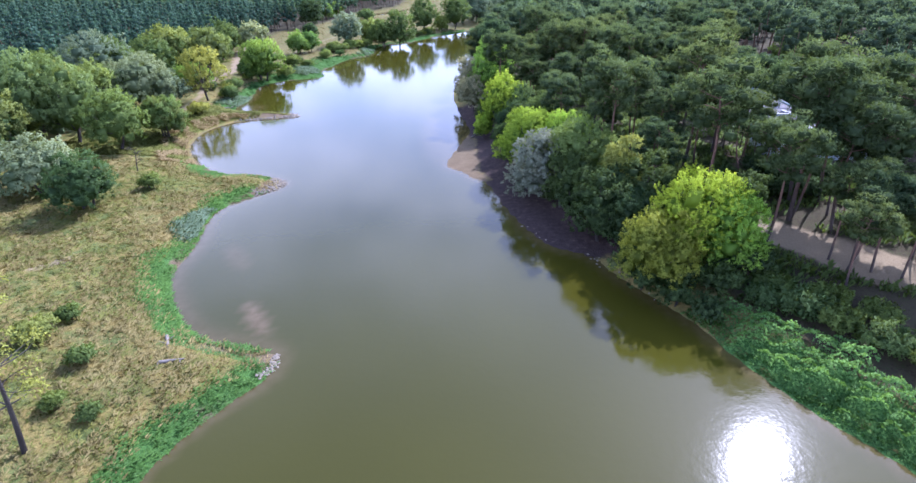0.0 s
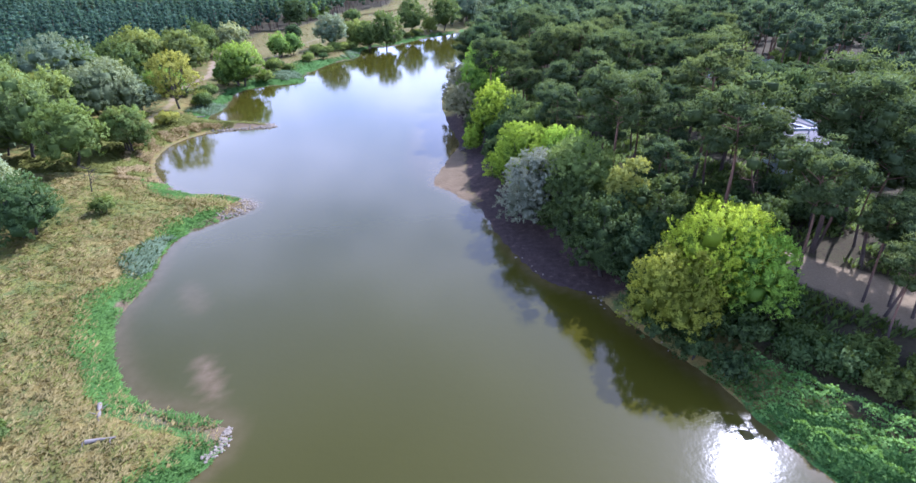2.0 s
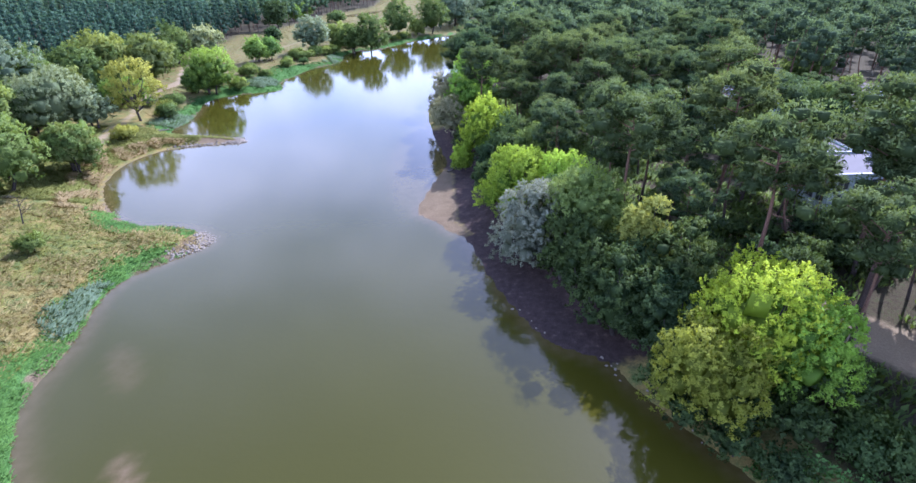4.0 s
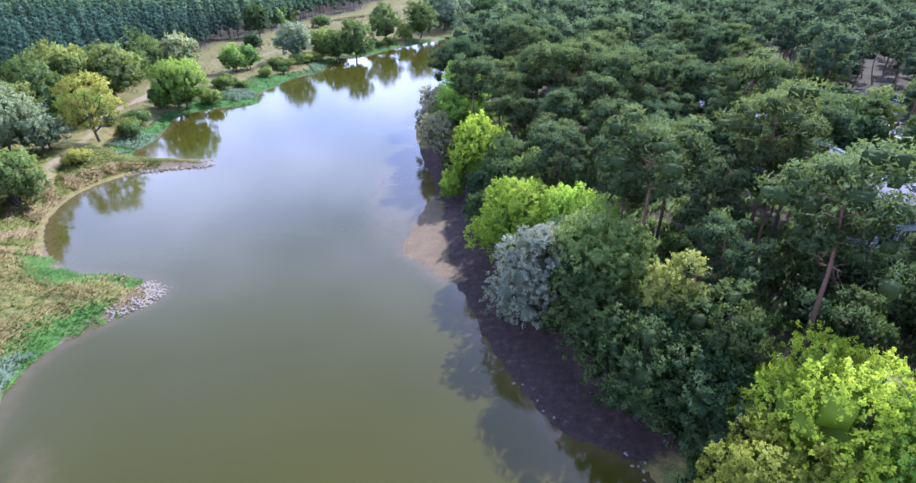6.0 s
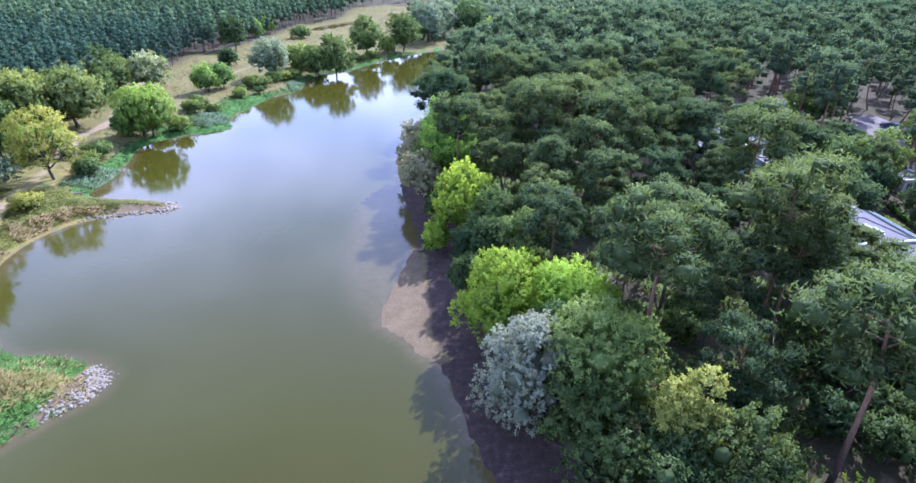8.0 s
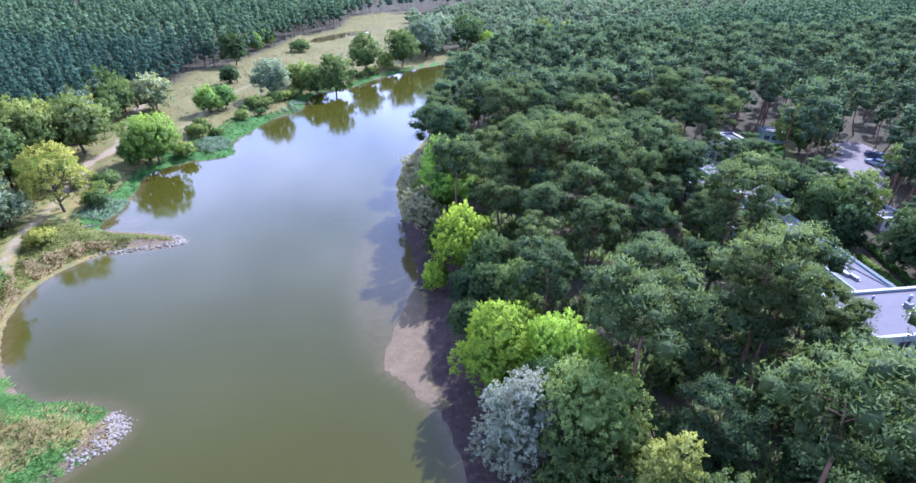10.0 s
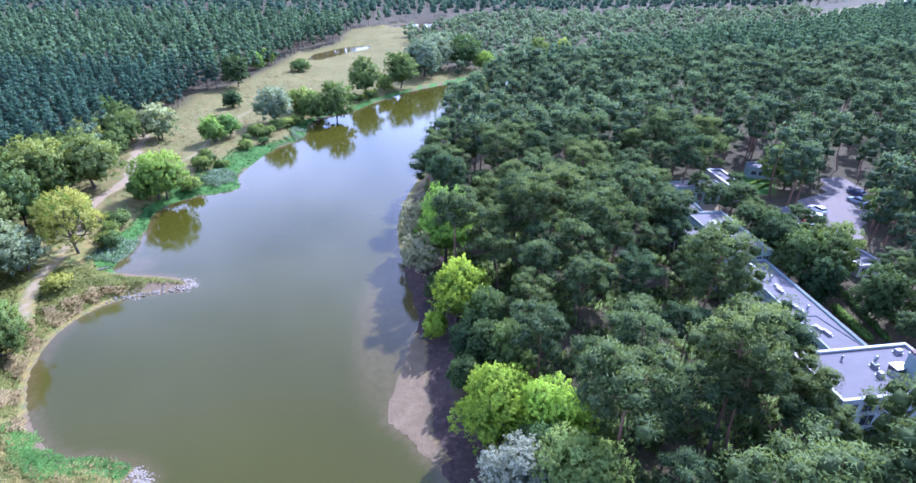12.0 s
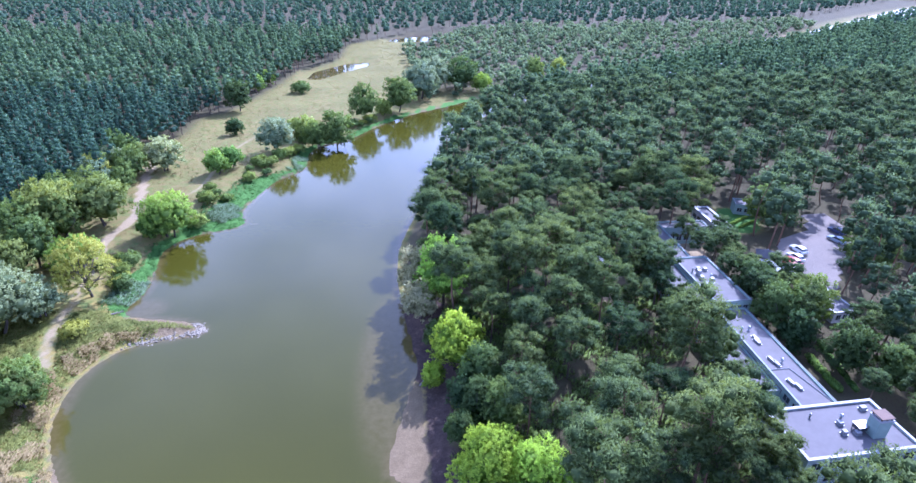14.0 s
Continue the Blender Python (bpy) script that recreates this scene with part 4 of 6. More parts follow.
def forest_stuff(name, spots, full_h, leaf, label, per_tree):
    """A stretch of forest, joined: tapered trunks and clumped crowns."""
    kinds = []
    for i in range(7):
        woods, crown = per_tree()
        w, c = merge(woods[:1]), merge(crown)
        kinds.append((w, c))
    n = len(spots)
    X, Y = spots[:, 0] * K, spots[:, 1] * K
    Z = land(X, Y)[0]
    vs, fs, ts, ms, ns, off = [], [], [], [], [], 0
    pick = rng.integers(0, len(kinds), n)
    turn, size = rng.uniform(0, 6.28, n), rng.uniform(0.68, 1.16, n)
    tone = rng.uniform(-0.32, 0.3, n)
    for kind in range(len(kinds)):
        sel = np.where(pick == kind)[0]
        if not len(sel):
            continue
        for which, (v, f, t, n0) in enumerate(kinds[kind]):
            c, s = np.cos(turn[sel])[:, None], np.sin(turn[sel])[:, None]
            sz = size[sel][:, None]
            out = np.stack([(v[None, :, 0] * c - v[None, :, 1] * s) * sz + X[sel][:, None], (v[None, :, 0] * s + v[None, :, 1] * c) * sz + Y[sel][:, None], v[None, :, 2] * sz + Z[sel][:, None]], 2)
            vs.append(out.reshape(-1, 3))
            if n0 is None:
                n0 = v * np.array([1.0, 1.0, 0.0])
            ns.append(np.stack([n0[None, :, 0] * c - n0[None, :, 1] * s, n0[None, :, 0] * s + n0[None, :, 1] * c, n0[None, :, 2] + 0 * c], 2).reshape(-1, 3))
            fs.append((f[None] + (np.arange(len(sel)) * len(v))[:, None, None]).reshape(-1, 3) + off)
            ts.append((np.broadcast_to(t, (len(v),))[None] + tone[sel][:, None]).ravel().clip(0, 1))
            ms.append(np.full(len(sel) * len(f), 1 - which))
            off += len(sel) * len(v)
    me = mesh_np(name, np.concatenate(vs), np.concatenate(fs), [leaf, BARK_PINE], {"tint": np.concatenate(ts)}, False, np.concatenate(ms), np.concatenate(ns))
    tagged(new(name, me), label, "forest", kind="stuff")


def spire_pine():
    """A young plantation pine: trunk and a tapering crown that reaches far down."""
    h = 14.2
    woods = [stem((0, 0, 0), (0, 0, h * 0.9), 0.18, 0.05, 0.3, 3, 4)[0]]
    crown = []
    for i in range(9):
        s = i / 8
        a, out = i * 2.4 + rng.uniform(-0.4, 0.4), (1.45 - 1.4 * s) * rng.uniform(0.7, 1.1)
        c = np.array([math.cos(a) * out, math.sin(a) * out, h * (0.3 + 0.66 * s)])
        # tint lightens towards the tip, a painted sunlit top
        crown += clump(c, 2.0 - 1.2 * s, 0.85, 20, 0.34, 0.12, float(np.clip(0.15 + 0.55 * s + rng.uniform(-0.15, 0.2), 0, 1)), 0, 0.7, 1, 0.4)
    return woods, crown


def far_pine():
    """A pine far off: trunk and five dense clumps with a ragged outline."""
    h = 15.0
    woods = [stem((0, 0, 0), (0, 0, h * 0.8), 0.2, 0.08, 0.3, 2, 3)[0]]
    crown = []
    for i in range(5):
        a, s = i * 2.4 + rng.uniform(0, 1), i / 4
        c = np.array([math.cos(a) * 1.5 * (1 - s), math.sin(a) * 1.5 * (1 - s), h * (0.42 + 0.5 * s)])
        # upper clumps are paler: light on the crown is in the tint
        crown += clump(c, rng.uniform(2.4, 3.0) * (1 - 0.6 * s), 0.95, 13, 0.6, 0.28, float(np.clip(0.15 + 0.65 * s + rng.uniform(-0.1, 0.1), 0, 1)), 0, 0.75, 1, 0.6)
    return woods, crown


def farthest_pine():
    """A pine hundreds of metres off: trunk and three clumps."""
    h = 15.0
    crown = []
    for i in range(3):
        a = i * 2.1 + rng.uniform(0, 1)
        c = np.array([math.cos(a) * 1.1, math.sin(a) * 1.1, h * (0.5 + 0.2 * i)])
        # each higher clump has a lighter tint, painting the lit top
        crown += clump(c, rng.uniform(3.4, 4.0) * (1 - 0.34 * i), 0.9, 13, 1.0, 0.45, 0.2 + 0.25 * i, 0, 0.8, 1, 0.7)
    return [stem((0, 0, 0), (0, 0, h * 0.8), 0.2, 0.08, 0.3, 2, 3)[0]], crown


def far_broad():
    """A broad-leaved tree far off."""
    h = rng.uniform(8, 13)
    woods = [stem((0, 0, 0), (0, 0, h * 0.7), 0.2, 0.08, 0.3, 2, 3)[0]]
    crown = []
    for i in range(9):
        d = unit(1)[0]
        c = np.array([d[0] * 2.4, d[1] * 2.4, h * (0.5 + 0.32 * d[2])])
        # tint follows height in the crown, with top light painted in
        crown += clump(c, rng.uniform(1.4, 2.1), 0.9, 18, 0.55, 0.3, float(np.clip(0.45 + 0.4 * d[2] + rng.uniform(-0.2, 0.2), 0, 1)), 0, 0.65, 1, 0.4)
    return woods, crown


def far_ground(x, y):
    X, Y = x * K, y * K
    d = np.minimum(to_line(X, Y, BANK_L), to_line(X, Y, BANK_R))
    inside = within(X, Y, RIVER)
    right = x > np.interp(y, [0, 125, 152, 192, 227, 246, 254, 272, 288, 305, 321, 338, 357, 392, 462, 692], [8, 4, 9, 15, 36, 53, 77, 106, 130, 153, 177, 214, 242, 285, 376, 662])
    left = forest_left(X, Y) > 0
    ok = ~inside & (d > 3) & (right | left)
    ok &= ~within(X, Y, MARSH) & ~within(X, Y, POND)
    return ok


def build_forest(rest):
    def mid_keep(x, y):
        ok = pine_ground(x, y) & (np.abs(x) < 0.95 * (y - 10) + 12)
        return ok & ~((x < 62) & (y < 131))
    mid = scatter((5, 30, 190, 225), 4.3, mid_keep, 17000) + list(rest)
    lmid = scatter((-190, 95, -40, 225), 2.9, lambda x, y: (forest_left(x * K, y * K) > 0) & (np.abs(x) < 0.95 * (y - 10) + 12), 21000)
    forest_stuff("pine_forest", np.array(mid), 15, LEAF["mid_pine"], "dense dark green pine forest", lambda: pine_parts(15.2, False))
    forest_stuff("pine_forest", np.array(lmid), 15, LEAF["far_pine"], "dense pine forest beyond the meadow, tinted blue-green for haze", spire_pine)

    def view(x, y):
        return far_ground(x, y) & (np.abs(x) < 0.96 * (y - 10)) & (y >= 225)
    far = scatter((-330, 225, 360, 400), 4.1, view, 26000)
    farthest = scatter((-640, 400, 760, 860), 8.2, view, 42000)

    def brink(x, y):
        return view(x, y) & (to_line(x * K, y * K, BANK_R) < 18)
    far = far + scatter((30, 225, 380, 460), 2.8, brink, 26000)

    def cape(x, y):
        X, Y = x * K, y * K
        d = np.minimum(to_line(X, Y, BANK_L), to_line(X, Y, BANK_R))
        line = np.interp(x, [0, 20, 44, 62, 92, 112, 132, 162, 192, 222, 246, 270, 306, 361, 477], [228, 243, 263, 277, 295, 307, 322, 344, 366, 390, 409, 424, 450, 496, 587])
        edge = np.interp(y, [225, 250, 262, 300, 340, 400, 440, 480], [-4, 2, 10, 6, 0, 34, 45, 20])
        return (y > line) & (x > edge) & ~within(X, Y, RIVER) & (d > 2.5) & ~within(X, Y, MARSH) & (forest_left(X, Y) < 0)
    broad = scatter((-5, 225, 330, 520), 5.6, cape, 9000)
    forest_stuff("riverside_wood", np.array(broad), 12, LEAF["riverside"], "mixed green riverside wood on the far bank", far_broad)
    wood = scatter((-105, 60, -50, 172), 3.7, lambda x, y: (forest_left(x * K, y * K) < 4) & (x < np.interp(y, [60, 75, 95, 110, 125, 150, 172], [-58, -62, -60, -60, -63, -62, -64])) & (np.abs(x) < 0.95 * (y - 5) + 8), 3000)
    kinds = []
    for i, leaf in enumerate(("mid", "olive", "mid", "greyolive", "pale", "mid")):
        woods, crown = deciduous(11.5 * rng.uniform(0.85, 1.1), 4.6, 0.24, 30, 120, -0.15, 1, 0.0, 0.0, 0.15)
        kinds.append(tree_thing("tree", woods, crown, LEAF[leaf], BARK, "broad-leaved tree in the wood beside the meadow"))
        tagged(kinds[-1], group="trees of the riverside wood")
    for i, (x, y) in enumerate(wood):
        if i < len(kinds):
            place(kinds[i], x, y, rng.uniform(0.7, 1.1))
        else:
            copy_to(kinds[int(rng.integers(len(kinds)))], x, y, rng.uniform(0.65, 1.15))
    forest_stuff("far_forest", np.array(far), 15, LEAF["far_pine"], "far pine forest tinted blue for haze", far_pine)
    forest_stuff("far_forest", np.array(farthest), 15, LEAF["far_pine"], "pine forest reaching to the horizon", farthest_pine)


build_forest(build_pines())


# ---- low growth, stones and driftwood on the banks ----
def tufts(name, spots, leaf, blades, tall, wide, splay, label, category="grass"):
    """Many small tufts of blades, joined."""
    n = len(spots)
    X, Y = spots[:, 0], spots[:, 1]
    Z = land(X, Y)[0]
    base = np.repeat(np.stack([X, Y, Z - 0.03], 1), blades, 0)
    m = n * blades
    size = np.repeat(rng.uniform(0.5, 1.25, n), blades) * rng.uniform(0.7, 1.2, m)
    a = rng.uniform(0, 6.28, m)
    out = np.stack([np.cos(a), np.sin(a), 0 * a], 1)
    side = np.stack([-np.sin(a), np.cos(a), 0 * a], 1)
    foot = base + out * (rng.uniform(0, splay * 0.7, (m, 1)))
    tip = foot + out * (splay * size)[:, None] + np.array([0, 0, 1.0]) * (tall * size)[:, None]
    bow = (foot + tip) / 2 + np.array([0, 0, 1.0]) * (tall * 0.18 * size)[:, None] - out * (splay * 0.12 * size)[:, None]
    w = wide * size[:, None]
    v = np.stack([foot - side * w, bow + side * w * 1.4, tip], 1).reshape(-1, 3)
    patch = 0.5 + 0.42 * wobble(X, Y, 2.2, 3.3) + 0.2 * wobble(X, Y, 7.0, 1.1) + rng.normal(size=n) * 0.14
    t = np.repeat(np.repeat(patch.clip(0, 1), blades), 3)
    up = np.repeat(soften(out * 0.3 + np.array([0, 0, 1.0]), 0.3, 0.0), 3, 0)
    me = mesh_np(name, v, np.arange(3 * m).reshape(m, 3), leaf, {"tint": t}, False, None, up)
    tagged(new(name, me), label, category, kind="stuff")


def bank_spots(x0, y0, x1, y1, count, keep):
    x, y = rng.uniform(x0 * K, x1 * K, count), rng.uniform(y0 * K, y1 * K, count)
    z, d, right = land(x, y)
    ok = (d > 0.12) & keep(x / K, y / K, d, right)
    return np.stack([x[ok], y[ok]], 1)


def on_track(u, v):
    return np.minimum(to_line(u * K, v * K, TRACK), to_line(u * K, v * K, TRACK_B)) < 1.6


def build_grass():
    tips = np.array([(-25.5, 64), (-21, 64.5), (-20.5, 68.5), (-24.5, 69.5)]) * K
    dry = bank_spots(-62, 14, -14, 75, 34000, lambda u, v, d, r: ~r & (d > 3.5) & (wobble(u, v, 5.5, 1.0) + 0.6 * wobble(u, v, 1.5, 4.0) > -0.3 + 0.011 * (v - 30)) & ~within(u * K, v * K, tips))
    tufts("dry_grass", dry, LEAF["straw"], 6, 0.24, 0.035, 0.42, "dry straw-coloured grass tussocks on the bank")
    green = bank_spots(-62, 14, -14, 75, 30000, lambda u, v, d, r: ~r & (d > 2.5) & (wobble(u, v, 5.5, 1.0) + 0.6 * wobble(u, v, 1.5, 4.0) < 0.28 + 0.011 * (v - 30)) & ~within(u * K, v * K, tips))
    tufts("grass", green, LEAF["greengrass"], 6, 0.2, 0.035, 0.4, "green and faded grass among the dry tussocks")
    def edge_width(u, v):
        x, y = u * K, v * K
        return 3.3 + 2.2 * wobble(x, y, 11, 0.7) + 1.3 * wobble(x, y, 3.1, 2.0) + 0.5 * wobble(x, y, 1.1, 5.0)
    spine = smooth_line([(-24, 30.6), (-19.5, 31.6), (-16.2, 32.0), (-13.9, 31.8)]) * K
    sedge = bank_spots(-45, 6, -10, 75, 100000, lambda u, v, d, r: ~r & (d < edge_width(u, v)) & ~within(u * K, v * K, tips) & (to_line(u * K, v * K, spine) > 0.9 + 0.5 * wobble(u, v, 0.8, 3.0)) & ((wobble(u, v, 1.0, 8.0) > -0.55) | (d > 2.2)))
    tufts("sedge", sedge, LEAF["sedge"], 6, 0.17, 0.042, 0.38, "lush bright green sedge along the water's edge")
    fringe = bank_spots(-45, 6, -10, 75, 24000, lambda u, v, d, r: ~r & (d > edge_width(u, v) - 1.6) & (d < edge_width(u, v) + 3.0) | ~r & (to_line(u * K, v * K, spine) < 1.3))
    tufts("dry_grass", fringe, LEAF["straw"], 5, 0.26, 0.035, 0.4, "pale dry grass behind the green sedge")
    sedge = bank_spots(-54, 104, 4, 262, 60000, lambda u, v, d, r: ~r & (d < 4.5 + 5.0 * step(132, 138, v) * (1 - step(158, 166, v)) + 2.5 * wobble(u * K, v * K, 11, 0.7) + 1.2 * wobble(u * K, v * K, 3.0, 1.0)) & (v > 106))
    tufts("sedge", sedge, LEAF["sedge"], 6, 0.28, 0.06, 0.45, "lush green sedge along the far shore")
    upper = bank_spots(-60, 76, -27, 106, 30000, lambda u, v, d, r: ~r & (d > 1.3) & ~on_track(u, v) & ((u < -36) | (v > 101)))
    tufts("grass", upper, LEAF["greengrass"], 5, 0.26, 0.05, 0.42, "rough faded grass above the sandy shore")
    weeds = bank_spots(-52, 74, -36, 100, 15000, lambda u, v, d, r: ~r & (d > 0.9) & (d < 6.0) & (wobble(u, v, 1.4, 2.0) > -0.05))
    tufts("weeds", weeds, LEAF["russet"], 6, 0.4, 0.06, 0.45, "russet withered weeds above the sandy shore", "weeds")
    field = bank_spots(-66, 112, 30, 400, 40000, lambda u, v, d, r: ~r & (d > 5) & ~on_track(u, v) & (forest_left(u * K, v * K) < 0))
    tufts("meadow_grass", field, LEAF["hay"], 4, 0.24, 0.07, 0.5, "thin faded meadow grass")
    reeds = np.concatenate([bank_spots(-42, 135, -33, 150, 2600, lambda u, v, d, r: ~r & (((u + 37.6) / 3.0) ** 2 + ((v - 142) / 4.6) ** 2 + 0.5 * wobble(u, v, 1.0, 1.0) < 1)), bank_spots(-49, 108, -41, 115, 800, lambda u, v, d, r: ~r & (d < 6)), bank_spots(-31.5, 49, -25.5, 60, 2600, lambda u, v, d, r: ~r & (d > 0.6) & (d < 4.2 + 1.2 * wobble(u, v, 0.9, 2.0)) & (((u + 28.3) / 1.9) ** 2 + ((v - 54.8) / 3.8) ** 2 + 0.5 * wobble(u, v, 0.8, 1.0) + 0.7 * wobble(u, v, 0.3, 4.0) < 0.9)), bank_spots(-46, 168, -24, 180, 4000, lambda u, v, d, r: ~r & (d < 5) & (wobble(u, v, 2.0, 5.0) > 0.1))])
    tufts("reeds", reeds, LEAF["reed"], 7, 0.5, 0.04, 0.5, "grey-green reeds standing at the shore", "reeds")
    under = bank_spots(5, 36, 60, 125, 26000, lambda u, v, d, r: r & (d > 7.5) & (wobble(u, v, 3.0, 6.0) > -0.3) & (to_line(u * K, v * K, PATH_R) > 4.5) & (u < 46))
    tufts("undergrowth", under, LEAF["mid"], 6, 0.8, 0.11, 0.55, "dark undergrowth below the pines", "undergrowth")


build_grass()


def creepers():
    """Climbing weeds that lie over the steep bank in humps and hollows, in one leafy sheet."""
    p = bank_spots(15, 12, 36, 37.5, 90000, lambda u, v, d, r: r & (d > 0.15) & (d < np.interp(v, [12, 20, 26, 30, 34, 37.5], [7.0, 8.0, 7.4, 7.4, 6.4, 3.0]) + 2.6 * wobble(u, v, 1.3, 4.0)))
    x, y = p[:, 0], p[:, 1]
    z, d, _ = land(x, y)
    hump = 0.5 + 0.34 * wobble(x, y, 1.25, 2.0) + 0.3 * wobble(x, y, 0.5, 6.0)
    z = z + (0.1 + 1.5 * hump.clip(0, 1)) * step(0.1, 1.8, d)
    e = 0.15
    slope = [(wobble(x + e * a, y + e * b, 1.25, 2.0) * 0.34 + wobble(x + e * a, y + e * b, 0.5, 6.0) * 0.3 - hump + 0.5) / e for a, b in ((1, 0), (0, 1))]
    nrm = np.stack([-slope[0] * 1.5, -slope[1] * 1.5, np.ones(len(x))], 1)
    nrm /= np.linalg.norm(nrm, axis=1, keepdims=True)
    c = np.stack([x, y, z], 1)
    side = np.cross(nrm, unit(len(c)))
    v, f = leaves(c + rng.normal(size=c.shape) * 0.06, 0.13, 0.075, side * 2.0)
    # tint follows the humps: shade in the hollows is painted into the leaves
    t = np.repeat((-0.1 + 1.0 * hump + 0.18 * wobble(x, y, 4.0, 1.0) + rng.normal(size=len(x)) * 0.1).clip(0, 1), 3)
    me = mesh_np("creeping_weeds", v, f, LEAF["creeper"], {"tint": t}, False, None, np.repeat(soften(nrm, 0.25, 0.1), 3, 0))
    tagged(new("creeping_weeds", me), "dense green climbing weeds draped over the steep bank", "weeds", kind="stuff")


creepers()


def shrub_kind(name, leaf, h, r, label, group, leaf_long=0.15, lobes=15, per=150):
    woods, crown = deciduous(h, r, leaf_long, lobes, per, 0.0, 3)
    ob = tree_thing(name, woods, crown, LEAF[leaf], BARK, label, "bush")
    return tagged(ob, group=group)


def shore_spots():
    """Places for shrubs on the grassy shore beyond the spit."""
    p = bank_spots(-52, 112, -8, 216, 900, lambda u, v, d, r: ~r & (d > 3.5) & (d < 15) & ~on_track(u, v) & (wobble(u, v, 5.0, 2.4) > 0.0))
    return p[:56]


def build_shrubs():
    kinds = []
    kinds.append(("mid", 2.0, 1.5, "round green bush standing in dry grass", [(-30.4, 36.0, 0.72), (-26.2, 30.6, 0.75), (-25.4, 26.4, 0.6), (-22.8, 25.7, 0.56), (-37.4, 63.2, 1.0)]))
    kinds.append(("yellow", 2.2, 2.3, "yellow-green bush standing in dry grass", [(-31.2, 33.4, 0.8), (-34.5, 31.0, 0.75), (-46.7, 99.8, 1.0)]))
    kinds.append(("mid", 1.7, 2.0, "green shrub in the shade of the bank", [(24.6, 36.6, 1.0), (26.8, 35.4, 1.2), (28.4, 33.2, 1.0), (30.2, 30.6, 1.1), (31.8, 27.6, 1.2), (26.0, 38.6, 0.9), (29.2, 36.2, 1.0), (31.6, 33.8, 0.9)]))
    kinds.append(("dark", 3.2, 2.3, "dark shrub under the pines", [(16.6, 40.9, 0.9), (16.2, 43.6, 1.0), (18.3, 38.4, 0.9), (20.0, 36.2, 0.85), (16.8, 47.4, 0.9), (16.2, 49.6, 0.9), (19.6, 40.2, 1.0), (21.8, 38.4, 1.0), (18.4, 45.6, 1.0), (22.8, 41.6, 1.0), (25.2, 41.2, 1.1), (24.0, 45.6, 1.2), (26.6, 48.4, 1.0), (20.2, 49.8, 1.1), (22.6, 53.0, 1.0), (18.8, 56.4, 1.1), (16.4, 61.2, 1.1), (15.0, 69.0, 1.0), (12.0, 71.6, 1.1), (9.8, 72.8, 0.9), (10.6, 79.4, 1.0), (9.2, 84.0, 1.1), (10.4, 90.0, 1.1), (9.2, 96.4, 1.2), (6.2, 110.6, 1.1), (4.4, 114.4, 1.2), (4.8, 120.4, 1.0), (14.6, 54.4, 0.9), (13.4, 56.6, 0.8), (28.6, 56.0, 1.0), (23.6, 57.8, 1.1), (30.6, 53.4, 1.1), (31.6, 60.4, 0.9), (34.6, 60.2, 1.1), (36.8, 57.4, 1.2), (35.4, 55.6, 0.9), (32.2, 56.2, 1.0), (38.6, 60.4, 1.1), (29.4, 61.6, 0.8), (37.8, 54.4, 0.9), (40.4, 57.8, 1.1)]))
    kinds.append(("light", 1.7, 1.6, "light green shrub among the shore grass", ()))
    kinds.append(("mid", 2.0, 1.7, "rounded green shrub among the shore grass", ()))
    kinds.append(("mid", 3.4, 2.4, "bushy shrub beneath the pines", [(20.4, 60.6, 1.0), (18.2, 67.0, 1.0), (15.4, 72.4, 1.0), (24.0, 66.6, 1.0), (27.4, 71.4, 1.0), (5.4, 116.8, 1.0), (6.4, 128.0, 1.1), (9.2, 140.0, 1.1), (12.6, 152.4, 1.2), (14.6, 166.0, 1.1), (16.8, 180.0, 1.1)]))
    for leaf, h, r, label, spots in kinds:
        if not spots:
            spots = [(x / K, y / K, s) for (x, y), s in zip(shore_spots(), rng.uniform(0.55, 1.5, 60))]
            spots = spots[::2] if leaf == "light" else spots[1::2]
        first = shrub_kind("bush", leaf, h, r, label, label + "es" if label.endswith("bush") else label + "s")
        for i, (x, y, s) in enumerate(spots):
            if i == 0:
                place(first, x, y, s)
            else:
                copy_to(first, x, y, s)


build_shrubs()

STONE = plain("pale_stone", (0.21, 0.178, 0.128), 0.85, 2.5, 0.35, 0, 0.25, 0.6)
DRIFT = plain("bleached_wood", (0.21, 0.18, 0.145), 0.85, 6.0, 0.3, 0, 0.2, 0.5)


def stone_mesh():
    v, f = BALLS[2]
    v = v * (1 + 0.22 * np.sin(v @ rng.normal(size=3) * 2.5 + rng.uniform(0, 6))[:, None]) * np.array([1, rng.uniform(0.6, 0.9), rng.uniform(0.45, 0.7)])
    return mesh_np("stone", v, f, STONE)


STONES = [stone_mesh() for _ in range(7)]


